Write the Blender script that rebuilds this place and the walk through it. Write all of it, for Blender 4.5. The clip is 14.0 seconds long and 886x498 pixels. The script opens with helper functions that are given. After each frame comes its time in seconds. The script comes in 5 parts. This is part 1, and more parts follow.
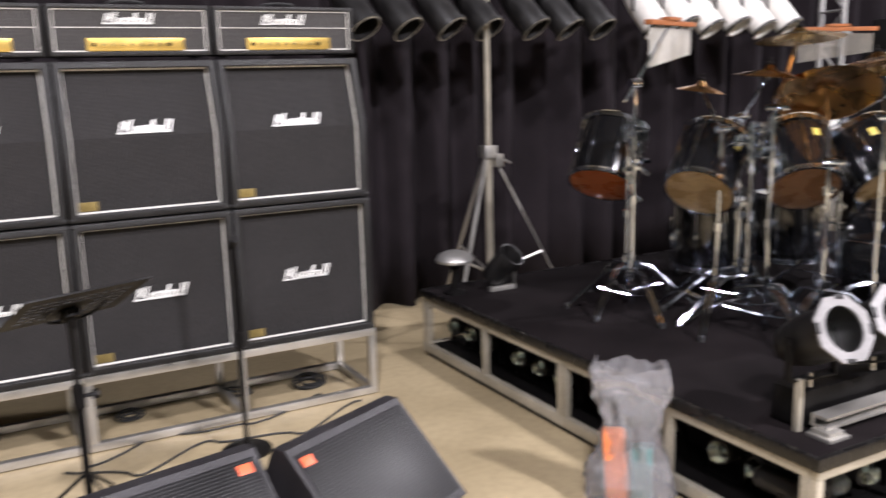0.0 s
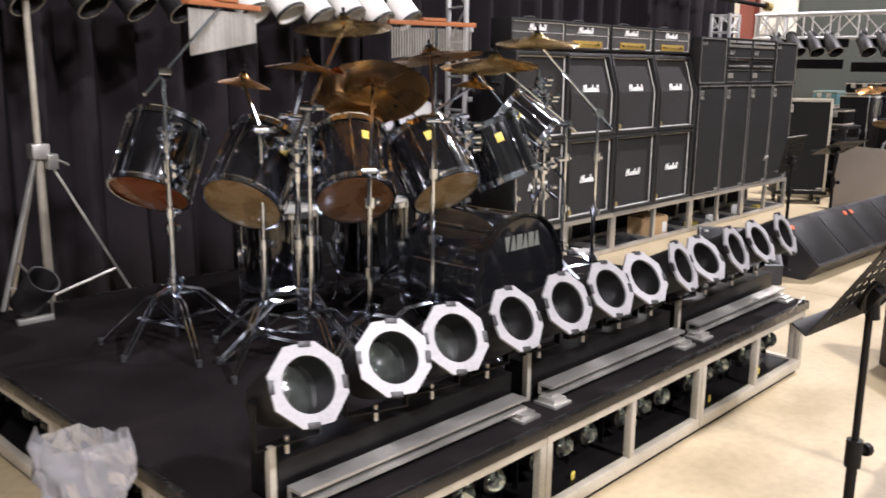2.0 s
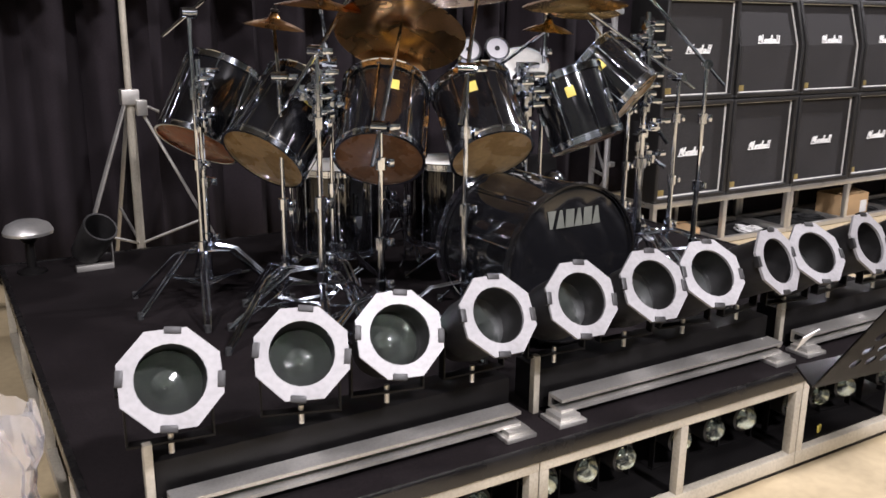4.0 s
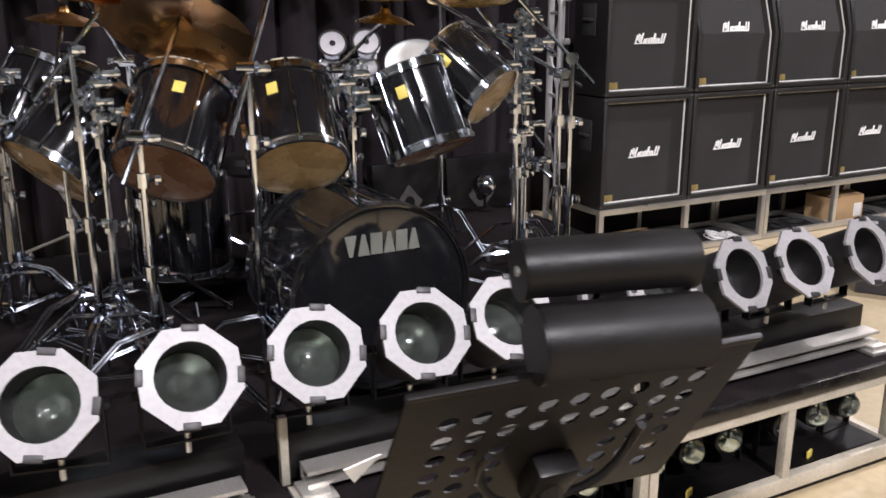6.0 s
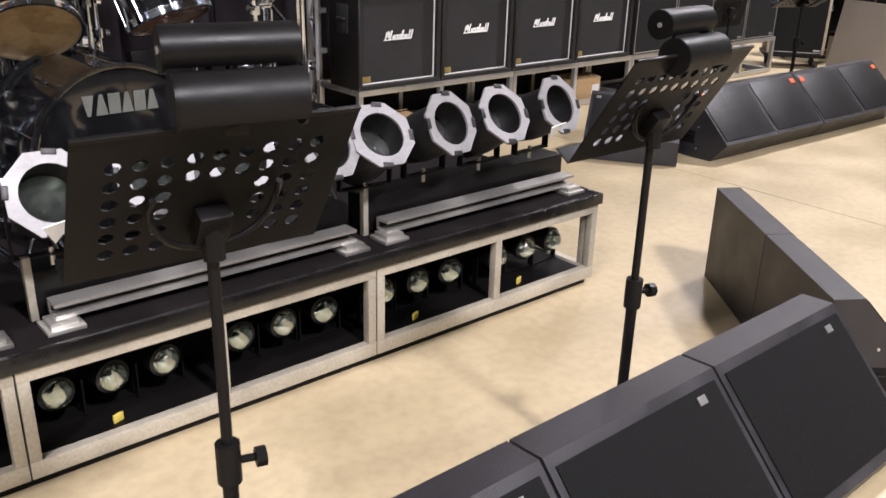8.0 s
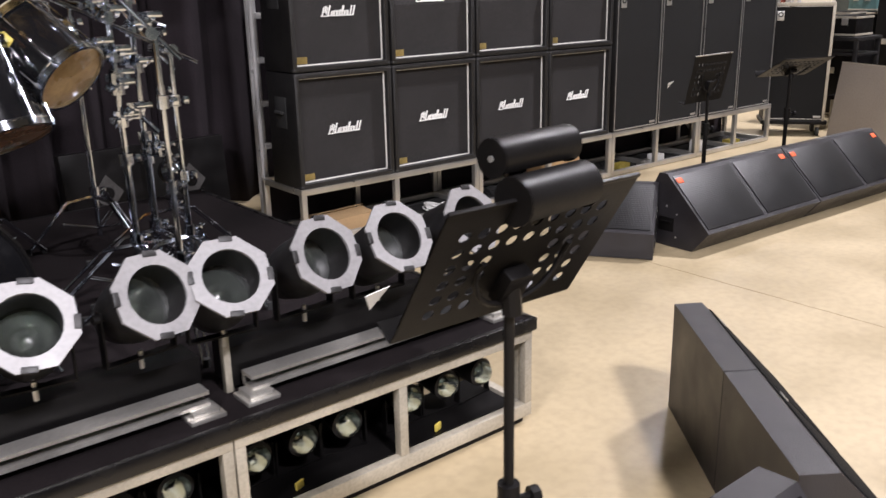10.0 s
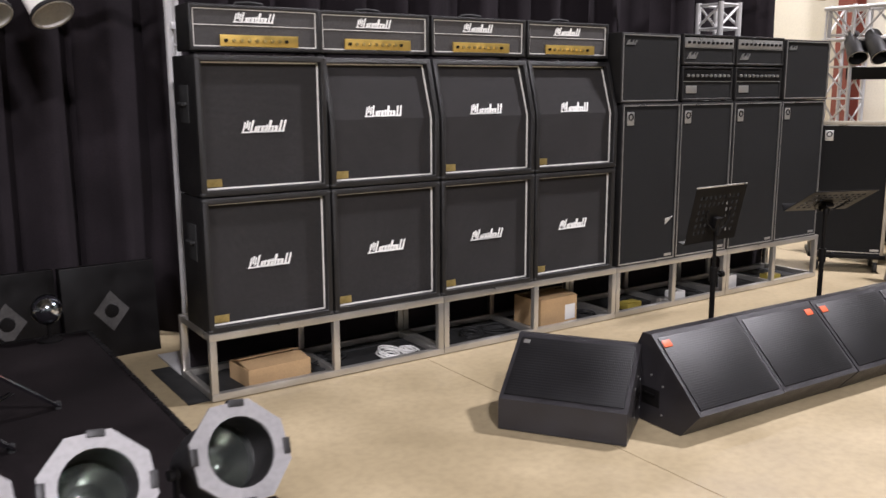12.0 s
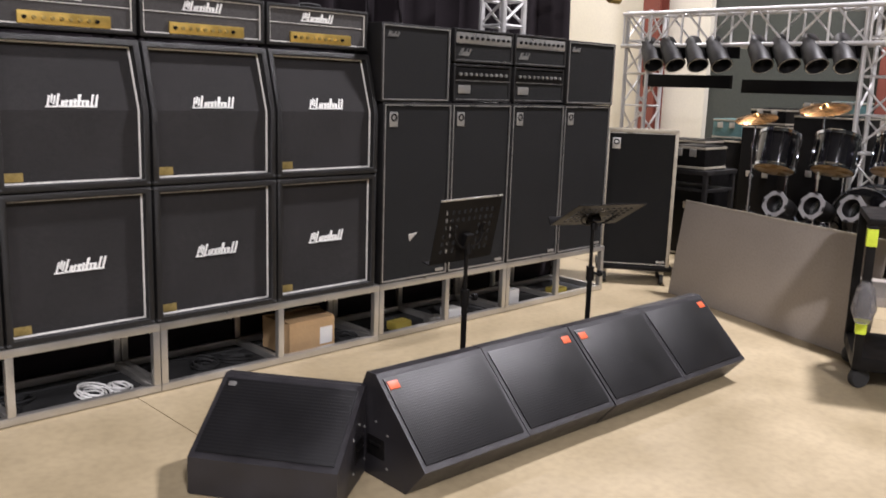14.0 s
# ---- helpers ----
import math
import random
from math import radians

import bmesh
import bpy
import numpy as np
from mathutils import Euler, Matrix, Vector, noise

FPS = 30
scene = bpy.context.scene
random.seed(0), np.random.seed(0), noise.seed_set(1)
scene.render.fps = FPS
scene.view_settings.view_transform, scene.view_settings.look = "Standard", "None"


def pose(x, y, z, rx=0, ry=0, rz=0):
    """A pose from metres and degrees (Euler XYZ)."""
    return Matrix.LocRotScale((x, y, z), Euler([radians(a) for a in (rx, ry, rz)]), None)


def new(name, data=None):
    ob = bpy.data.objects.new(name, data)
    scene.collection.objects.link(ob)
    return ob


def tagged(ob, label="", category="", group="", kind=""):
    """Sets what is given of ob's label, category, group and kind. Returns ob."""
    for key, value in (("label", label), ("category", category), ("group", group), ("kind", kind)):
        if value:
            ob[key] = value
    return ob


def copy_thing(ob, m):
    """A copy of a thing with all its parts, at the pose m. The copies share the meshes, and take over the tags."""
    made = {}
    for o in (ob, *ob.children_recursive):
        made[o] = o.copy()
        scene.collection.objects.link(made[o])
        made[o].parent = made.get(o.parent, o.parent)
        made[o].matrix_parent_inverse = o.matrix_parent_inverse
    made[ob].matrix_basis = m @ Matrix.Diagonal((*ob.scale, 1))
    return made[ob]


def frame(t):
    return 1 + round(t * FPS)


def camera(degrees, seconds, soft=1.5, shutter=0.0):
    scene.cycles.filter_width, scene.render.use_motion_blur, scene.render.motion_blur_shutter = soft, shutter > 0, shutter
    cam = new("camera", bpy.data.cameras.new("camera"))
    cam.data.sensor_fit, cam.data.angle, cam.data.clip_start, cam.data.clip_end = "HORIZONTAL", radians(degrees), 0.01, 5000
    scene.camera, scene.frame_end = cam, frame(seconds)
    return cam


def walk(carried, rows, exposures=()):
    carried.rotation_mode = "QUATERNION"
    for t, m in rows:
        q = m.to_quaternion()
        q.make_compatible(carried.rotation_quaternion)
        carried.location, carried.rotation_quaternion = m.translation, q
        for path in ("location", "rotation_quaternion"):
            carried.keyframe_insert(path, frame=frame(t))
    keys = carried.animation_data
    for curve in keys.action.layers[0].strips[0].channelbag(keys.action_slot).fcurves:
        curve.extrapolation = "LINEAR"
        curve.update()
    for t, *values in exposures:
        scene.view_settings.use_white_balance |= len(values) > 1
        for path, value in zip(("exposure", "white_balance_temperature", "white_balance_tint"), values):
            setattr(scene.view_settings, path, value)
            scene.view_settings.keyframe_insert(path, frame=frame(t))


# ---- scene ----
cam = camera(54.3, 14.0, soft=1.5, shutter=0.35)
METRES, EYE, TILT, LEAN, TURN = 7.2, 1.746, 0.0, 0.0, -28.6
ROWS = [
    (0.0, 0.0, 0.0, 0.0, -0.3, -11.22, 1.5),
    (0.5, 0.0351, 0.0342, 0.0014, -11.16, -11.6, 1.03),
    (1.0, 0.0709, 0.0479, 0.0003, -15.72, -11.75, -0.21),
    (1.5, 0.113, 0.0573, 0.0031, -15.77, -11.45, -0.13),
    (2.0, 0.1449, 0.0818, -0.0023, -17.73, -11.9, -0.57),
    (2.5, 0.1772, 0.1095, -0.0102, -19.87, -15.37, -2.18),
    (3.0, 0.2097, 0.111, -0.0103, -13.88, -15.99, -2.29),
    (5.5, 0.3708, 0.1897, -0.0103, 3.22, -13.63, 1.46),
    (6.0, 0.3956, 0.2074, -0.0102, 1.45, -15.46, 0.21),
    (6.5, 0.4184, 0.1936, -0.0121, 2.35, -17.87, -0.61),
    (7.0, 0.4304, 0.1749, -0.0179, -1.58, -21.71, -0.12),
    (7.5, 0.4189, 0.1452, -0.0213, -11.43, -22.69, -1.99),
    (10.0, 0.5047, 0.223, -0.0144, -10.9, -17.11, 1.16),
    (10.5, 0.5389, 0.248, -0.0154, -8.74, -16.45, 0.8),
    (11.0, 0.5762, 0.2778, -0.0108, -4.56, -15.68, 0.63),
    (11.5, 0.6008, 0.3161, -0.0095, -4.19, -12.53, -0.02),
    (12.0, 0.6343, 0.3494, -0.0074, -5.51, -10.61, 0.24),
    (12.5, 0.6684, 0.3711, -0.0063, -4.51, -10.28, -0.15),
    (13.0, 0.6928, 0.3975, -0.0056, -5.78, -9.6, 0.02),
    (13.5, 0.7154, 0.4297, -0.0045, -12.77, -8.4, -1.07),
    (14.0, 0.7369, 0.4345, -0.0094, -15.5, -10.62, -1.85),
]
walk(cam, [(t, pose(0, 0, EYE, TILT, LEAN, TURN) @ pose(METRES * x, METRES * y, METRES * z, 90 + pitch, roll, yaw)) for t, x, y, z, yaw, pitch, roll in ROWS],
     exposures=[(0.0, 0.14), (1.0, 0.16), (1.5, 0.14), (3.0, 0.06), (5.5, -0.08), (7.5, -0.12), (10.0, -0.16), (11.0, -0.2), (12.5, -0.35), (14.0, -0.4)])

# ---- world, unseen lights of the hall ----
world = bpy.data.worlds.new("hall_air")
world.use_nodes = True
world.node_tree.nodes["Background"].inputs[0].default_value = (0.55, 0.5, 0.45, 1)
world.node_tree.nodes["Background"].inputs[1].default_value = 0.02
scene.world = world
CEIL = 11.0
# First follows the cast shadows; the other four are fill added out of view.
UNSEEN_LIGHTS = [(14.8, 1.6, 9.8, 1.2), (4.5, -5.0, 7.6, 1.05), (16.4, 7.8, 7.6, 0.18), (-1.2, -1.8, 7.6, 0.46), (-4.0, -7.0, 7.6, 0.4)]
UNSEEN_LIGHT_POWER = 1950
for bx, by, bz, k in UNSEEN_LIGHTS:
    lamp = bpy.data.lights.new("unseen_hall_light", "AREA")
    lamp.shape, lamp.size = "DISK", 0.9
    lamp.energy, lamp.color = UNSEEN_LIGHT_POWER * k, (1.0, 0.955, 1.03)
    new("unseen_hall_light", lamp).matrix_basis = pose(bx, by, bz - 0.1)
scene.view_settings.exposure = 0.0


# ---- materials ----
def material(name, colour, rough=0.5, metal=0.0, var=0.15, scale=6.0, grain=80.0, bump=0.15, rough_var=0.1, coat=0.0,
             spec=0.5, per_object=0.0, second=None, stain=0.5):
    """A surface with stains at one scale and grain at another, and fine relief."""
    m = bpy.data.materials.new(name)
    m.use_nodes = True
    n, link = m.node_tree.nodes, m.node_tree.links.new
    b = n["Principled BSDF"]
    co = n.new("ShaderNodeTexCoord")
    big, fine = n.new("ShaderNodeTexNoise"), n.new("ShaderNodeTexNoise")
    for node, s, d in ((big, scale, 5), (fine, grain, 3)):
        node.inputs["Scale"].default_value, node.inputs["Detail"].default_value = s, d
        link(co.outputs["Object"], node.inputs["Vector"])
    ramp = n.new("ShaderNodeValToRGB")
    ramp.color_ramp.elements[0].position, ramp.color_ramp.elements[1].position = 0.5 - stain / 2, 0.5 + stain / 2
    dark = [c * (1 - var) for c in colour]
    light = [min(1, c * (1 + var)) for c in (second or colour)]
    ramp.color_ramp.elements[0].color, ramp.color_ramp.elements[1].color = (*dark, 1), (*light, 1)
    link(big.outputs["Fac"], ramp.inputs["Fac"])
    mix = n.new("ShaderNodeMix")
    mix.data_type, mix.blend_type = "RGBA", "MULTIPLY"
    mix.inputs[0].default_value = min(1.0, var * 2)
    link(ramp.outputs["Color"], mix.inputs[6])
    ramp2 = n.new("ShaderNodeValToRGB")
    ramp2.color_ramp.elements[0].position, ramp2.color_ramp.elements[1].position = 0.3, 0.6
    ramp2.color_ramp.elements[0].color = (0.6, 0.6, 0.6, 1)
    link(fine.outputs["Fac"], ramp2.inputs["Fac"])
    link(ramp2.outputs["Color"], mix.inputs[7])
    out = mix.outputs[2]
    if per_object:
        info, hsv, mr = n.new("ShaderNodeObjectInfo"), n.new("ShaderNodeHueSaturation"), n.new("ShaderNodeMapRange")
        mr.inputs[3].default_value, mr.inputs[4].default_value = 1 - per_object, 1 + per_object
        link(info.outputs["Random"], mr.inputs[0])
        link(mr.outputs[0], hsv.inputs["Value"])
        link(out, hsv.inputs["Color"])
        out = hsv.outputs["Color"]
    link(out, b.inputs["Base Color"])
    rr = n.new("ShaderNodeMapRange")
    rr.inputs[1].default_value, rr.inputs[2].default_value = 0.3, 0.7
    rr.inputs[3].default_value, rr.inputs[4].default_value = max(0.02, rough - rough_var), min(1, rough + rough_var)
    link(big.outputs["Fac"], rr.inputs[0])
    link(rr.outputs[0], b.inputs["Roughness"])
    b.inputs["Metallic"].default_value = metal
    b.inputs["Specular IOR Level"].default_value = spec
    b.inputs["Coat Weight"].default_value = coat
    b.inputs["Coat Roughness"].default_value = 0.05
    if bump:
        bp = n.new("ShaderNodeBump")
        bp.inputs["Strength"].default_value, bp.inputs["Distance"].default_value = bump, 0.004
        link(fine.outputs["Fac"], bp.inputs["Height"])
        link(bp.outputs[0], b.inputs["Normal"])
    return m


def weave_material(name, colour, pitch, rough=0.8, depth=0.6, spec=0.25):
    """Woven cloth or perforated steel: two crossed waves make the relief and darken the holes."""
    m = material(name, colour, rough, 0, 0.2, 3.0, 60.0, 0.0, 0.06, spec=spec)
    n, link = m.node_tree.nodes, m.node_tree.links.new
    b = n["Principled BSDF"]
    co = n.new("ShaderNodeTexCoord")
    waves = []
    for axis in ("X", "Z"):
        w = n.new("ShaderNodeTexWave")
        w.bands_direction = axis
        w.inputs["Scale"].default_value = 0.314 / pitch
        w.inputs["Distortion"].default_value = 0.2
        link(co.outputs["Object"], w.inputs["Vector"])
        waves.append(w)
    mul = n.new("ShaderNodeMath")
    mul.operation = "MULTIPLY"
    link(waves[0].outputs["Fac"], mul.inputs[0])
    link(waves[1].outputs["Fac"], mul.inputs[1])
    old = b.inputs["Base Color"].links[0].from_socket
    mix = n.new("ShaderNodeMix")
    mix.data_type, mix.blend_type = "RGBA", "MULTIPLY"
    mix.inputs[0].default_value = depth
    link(old, mix.inputs[6])
    link(mul.outputs[0], mix.inputs[7])
    link(mix.outputs[2], b.inputs["Base Color"])
    bp = n.new("ShaderNodeBump")
    bp.inputs["Strength"].default_value, bp.inputs["Distance"].default_value = 0.4, 0.002
    link(mul.outputs[0], bp.inputs["Height"])
    link(bp.outputs[0], b.inputs["Normal"])
    return m


M_FLOOR = material("sealed_concrete", (0.362, 0.287, 0.172), 0.46, 0, 0.15, 1.7, 22, 0.05, 0.14, second=(0.405, 0.326, 0.202), stain=0.6)
M_JOINT = material("joint_filler", (0.12, 0.09, 0.06), 0.9)
M_WALL = material("cream_wall_paint", (0.72, 0.68, 0.56), 0.7, 0, 0.08, 0.6, 40, 0.1)
M_DARKWALL = material("grey_green_cladding", (0.05, 0.056, 0.046), 0.7, 0, 0.2, 0.5, 30, 0.1)
M_CEIL = material("dark_roof_sheet", (0.09, 0.085, 0.08), 0.8, 0, 0.2, 0.5, 30, 0.1)
M_RED = material("red_oxide_paint", (0.19, 0.05, 0.032), 0.6, 0, 0.2, 2, 50, 0.1)
M_CURTAIN = material("black_stage_velour", (0.0195, 0.0155, 0.018), 0.95, 0, 0.3, 2.5, 120, 0.3, 0.03, spec=0.15)
M_TOLEX = material("black_textured_vinyl", (0.010, 0.0095, 0.0095), 0.45, 0, 0.25, 5, 420, 0.5, 0.08, spec=0.45)
M_GRILLE = weave_material("black_grille_cloth", (0.045, 0.042, 0.042), 0.006)
# Amp head fronts are a paler grey than the cabinet grilles.
M_HEADCLOTH = weave_material("grey_front_cloth", (0.105, 0.1, 0.098), 0.006)
M_GRILLE_B = weave_material("matt_black_grille_cloth", (0.016, 0.016, 0.016), 0.006)
M_STEELMESH = weave_material("black_perforated_steel", (0.013, 0.0125, 0.014), 0.009, 0.42, 0.6, 0.4)
M_FOAM = weave_material("black_speaker_foam", (0.008, 0.008, 0.008), 0.005, 0.9, 0.4, 0.12)
M_PIPING = material("white_piping", (0.75, 0.73, 0.68), 0.45, 0, 0.1, 8, 100, 0.1)
M_SILVER = material("silver_trim", (0.55, 0.54, 0.52), 0.35, 0.8, 0.12, 8, 100, 0.1)
M_LOGO = material("white_plastic_badge", (0.85, 0.85, 0.82), 0.35, 0, 0.05, 8, 100, 0.0)
M_GOLD = material("brushed_gold_panel", (0.72, 0.50, 0.14), 0.35, 0.75, 0.15, 9, 160, 0.15)
M_BRASS = material("tarnished_brass_plate", (0.42, 0.32, 0.12), 0.4, 0.6, 0.25, 15, 120, 0.15, per_object=0.25)
M_ALU = material("mill_aluminium", (0.60, 0.58, 0.54), 0.38, 0.85, 0.15, 4, 140, 0.15, 0.12, per_object=0.1)
M_TRUSS = material("bright_oxidised_aluminium", (0.66, 0.65, 0.64), 0.4, 0.35, 0.12, 6, 110, 0.1, 0.1)
M_ALU_DULL = material("weathered_steel_tube", (0.46, 0.42, 0.34), 0.5, 0.35, 0.22, 5, 90, 0.15, 0.12, per_object=0.1)
M_CHROME = material("chrome_plate", (0.68, 0.73, 0.82), 0.10, 1.0, 0.08, 10, 60, 0.03, 0.06)
M_LACQUER = material("black_gloss_lacquer", (0.006, 0.006, 0.007), 0.12, 0, 0.15, 4, 60, 0.0, 0.04, coat=0.8)
M_HEAD = material("amber_drum_head", (0.42, 0.27, 0.12), 0.28, 0, 0.25, 7, 40, 0.02, 0.1, second=(0.52, 0.35, 0.16), coat=0.3)
M_HEAD_DARK = material("brown_drum_head", (0.26, 0.13, 0.06), 0.28, 0, 0.25, 7, 40, 0.02, 0.1, coat=0.3)
M_HEAD_RED = material("orange_drum_head", (0.48, 0.13, 0.04), 0.3, 0, 0.2, 7, 40, 0.02, 0.1, coat=0.3)
M_HEAD_GREY = material("worn_grey_drum_head", (0.33, 0.32, 0.33), 0.45, 0, 0.15, 8, 90, 0.1)
M_HEAD_WHITE = material("coated_white_drum_head", (0.78, 0.77, 0.72), 0.5, 0, 0.1, 8, 90, 0.1)
M_BRONZE = material("aged_bronze_cymbal", (0.42, 0.22, 0.08), 0.26, 1.0, 0.2, 5, 110, 0.1, 0.1, per_object=0.15)
M_BRONZE_L = material("bright_bronze_cymbal", (0.68, 0.47, 0.20), 0.24, 1.0, 0.15, 5, 110, 0.1, 0.1, per_object=0.15)
M_DECK = material("black_deck_carpet", (0.0105, 0.0083, 0.0088), 0.95, 0, 0.45, 2.2, 150, 0.5, 0.03, spec=0.06)
M_EDGE = material("scuffed_black_edge", (0.0075, 0.007, 0.007), 0.28, 0, 0.3, 7, 60, 0.05, 0.12)
M_BLACK = material("black_powder_coat", (0.0055, 0.005, 0.005), 0.42, 0, 0.25, 6, 160, 0.07, 0.1, spec=0.16)
M_CAN = material("worn_black_can_paint", (0.013, 0.012, 0.012), 0.5, 0.1, 0.4, 9, 80, 0.15, 0.12)
M_WHITECAN = material("polished_aluminium_can", (0.88, 0.85, 0.80), 0.4, 0.0, 0.12, 6, 80, 0.1, 0.1)
M_WHITEFRAME = material("white_enamel_frame", (0.24, 0.233, 0.236), 0.45, 0, 0.16, 9, 70, 0.1, 0.1, per_object=0.12)
M_WEDGE = material("black_painted_plywood", (0.020, 0.0185, 0.021), 0.42, 0, 0.3, 6, 260, 0.45, 0.1, spec=0.5)
M_WOOD = material("orange_brown_hardwood", (0.36, 0.13, 0.05), 0.4, 0, 0.25, 5, 60, 0.1)
M_CARD = material("brown_cardboard", (0.50, 0.33, 0.17), 0.85, 0, 0.12, 5, 70, 0.1)
M_PAPER = material("white_paper", (0.8, 0.79, 0.76), 0.8, 0, 0.06, 6, 60, 0.05)
M_YELLOW = material("yellow_sticker", (0.62, 0.49, 0.10), 0.5, 0, 0.1, 9, 90, 0.05)
M_REDBADGE = material("orange_red_badge", (0.75, 0.12, 0.04), 0.45, 0, 0.1, 9, 90, 0.05)
M_PANEL = material("grey_faced_board", (0.33, 0.29, 0.25), 0.7, 0, 0.14, 1.2, 60, 0.1, 0.08)
M_DIM = material("worn_grey_print", (0.04, 0.037, 0.035), 0.6, 0, 0.4, 9, 60, 0.1)
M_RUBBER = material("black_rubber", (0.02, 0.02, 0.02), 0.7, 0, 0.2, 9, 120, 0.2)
M_SAFETY = material("fluorescent_yellow_tape", (0.62, 0.75, 0.05), 0.6, 0, 0.1, 9, 90, 0.05)
M_TEAL = material("printed_teal_wrapper", (0.10, 0.20, 0.20), 0.5, 0, 0.3, 12, 60, 0.1)
M_ORANGE = material("printed_orange_wrapper", (0.75, 0.22, 0.08), 0.5, 0, 0.25, 12, 60, 0.1)


def glassy(name, colour, rough, weight, thin=False):
    m = material(name, colour, rough, 0, 0.1, 12, 60, 0.2, 0.05)
    b = m.node_tree.nodes["Principled BSDF"]
    b.inputs["Transmission Weight"].default_value = weight
    b.inputs["IOR"].default_value = 1.15 if thin else 1.45
    return m


M_LENS = glassy("ribbed_lamp_glass", (0.72, 0.80, 0.74), 0.05, 0.97)
M_SPARKLE = material("hammered_bright_reflector", (0.86, 0.87, 0.86), 0.07, 1.0, 0.08, 14, 34, 0.55, 0.04)
M_BAG = glassy("clear_polythene", (0.86, 0.85, 0.88), 0.16, 0.85, True)
M_REFLECTOR = material("silvered_reflector", (0.34, 0.35, 0.33), 0.16, 1.0, 0.1, 14, 50, 0.05, 0.06)


# ---- shape helpers ----
def V(*a):
    return Vector(a)


def box(bm, lo, hi, c=0.0, m=None):
    """A box between two corners, its edges bevelled by c."""
    lo, hi = Vector(lo), Vector(hi)
    made = bmesh.ops.create_cube(bm, size=1.0)["verts"]
    for v in made:
        v.co = Vector([lo[i] + (v.co[i] + 0.5) * (hi[i] - lo[i]) for i in range(3)])
    if c:
        edges = list({e for v in made for e in v.link_edges})
        out = bmesh.ops.bevel(bm, geom=edges, offset=c, segments=2, profile=0.6, affect="EDGES", clamp_overlap=True)
        made = list({v for f in out["faces"] for v in f.verts} | {v for v in made if v.is_valid})
    if m is not None:
        bmesh.ops.transform(bm, matrix=m, verts=made)
    return bm


def ring_points(centre, axis, r, seg, start=0.0):
    q = Vector(axis).normalized().to_track_quat("Z", "Y")
    return [Vector(centre) + q @ V(r * math.cos(start + 2 * math.pi * i / seg), r * math.sin(start + 2 * math.pi * i / seg), 0) for i in range(seg)]


def bridge(bm, rings, cap0=True, cap1=True):
    loops = [[bm.verts.new(p) for p in ring] for ring in rings]
    n = len(loops[0])
    for a, b in zip(loops, loops[1:]):
        for i in range(n):
            bm.faces.new((a[i], a[(i + 1) % n], b[(i + 1) % n], b[i]))
    if cap0:
        bm.faces.new(loops[0][::-1])
    if cap1:
        bm.faces.new(loops[-1])
    return bm


def tube(bm, a, b, r, r2=None, seg=10):
    a, b = Vector(a), Vector(b)
    return bridge(bm, [ring_points(a, b - a, r, seg), ring_points(b, b - a, r if r2 is None else r2, seg)])


def sweep(bm, pts, r, seg=6):
    pts = [Vector(p) for p in pts]
    rings = []
    for i, p in enumerate(pts):
        d = pts[min(i + 1, len(pts) - 1)] - pts[max(i - 1, 0)]
        rings.append(ring_points(p, d, r, seg))
    return bridge(bm, rings)


def lathe(bm, profile, seg=24, m=None, cap0=False, cap1=False):
    """Turns (radius, height) pairs about z."""
    m = m or Matrix()
    rings = [[m @ V(r * math.cos(2 * math.pi * i / seg), r * math.sin(2 * math.pi * i / seg), z) for i in range(seg)] for r, z in profile]
    return bridge(bm, rings, cap0, cap1)


def prism(bm, poly, x0, x1):
    """An outline in (y, z) drawn out along x."""
    return bridge(bm, [[V(x0, y, z) for y, z in poly], [V(x1, y, z) for y, z in poly]])


def arc(cx, cy, r, a0, a1, n):
    return [(cx + r * math.cos(radians(a0 + (a1 - a0) * i / n)), cy + r * math.sin(radians(a0 + (a1 - a0) * i / n))) for i in range(n + 1)]


def part(name, bm, mat, parent=None, label="", smooth=35):
    bmesh.ops.recalc_face_normals(bm, faces=bm.faces[:])
    me = bpy.data.meshes.new(name)
    bm.to_mesh(me)
    bm.free()
    me.materials.append(mat)
    if smooth:
        me.shade_smooth()
        me.set_sharp_from_angle(angle=radians(smooth))
    ob = new(name, me)
    if parent is not None:
        ob.parent = parent
    return tagged(ob, label)


def B():
    return bmesh.new()


def thing(name, label, category, group="", m=None, kind=""):
    ob = new(name)
    if m is not None:
        ob.matrix_basis = m
    return tagged(ob, label, category, group, kind)


def strokes(bm, x, y, z, w, h, plan, slant=0.25, depth=0.005):
    """A badge made of plain slanted bars: plan holds (start, width, low, high) as shares of w and h."""
    for s, ww, lo, hi in plan:
        p = [(s * w, lo * h), ((s + ww) * w, lo * h), ((s + ww) * w, hi * h), (s * w, hi * h)]
        front = [V(x + a + slant * b, y - depth, z + b) for a, b in p]
        bridge(bm, [front, [q + V(0, depth, 0) for q in front]])
    return bm


SCRIPT = [(0, .03, 0, .85), (.05, .03, .35, .95), (.1, .03, .2, .85), (.155, .035, 0, 1.0), (.24, .055, .05, .5), (.31, .035, 0, .55), (.38, .055, 0, .55),
          (.46, .04, 0, .6), (.52, .05, 0, .95), (.60, .04, 0, .5), (.67, .055, .05, .5), (.76, .035, 0, .95), (.84, .035, 0, .95),
          (-.02, .2, 0, .1), (.2, .68, 0.02, .14), (.24, .3, .4, .5), (.56, .14, .42, .52)]

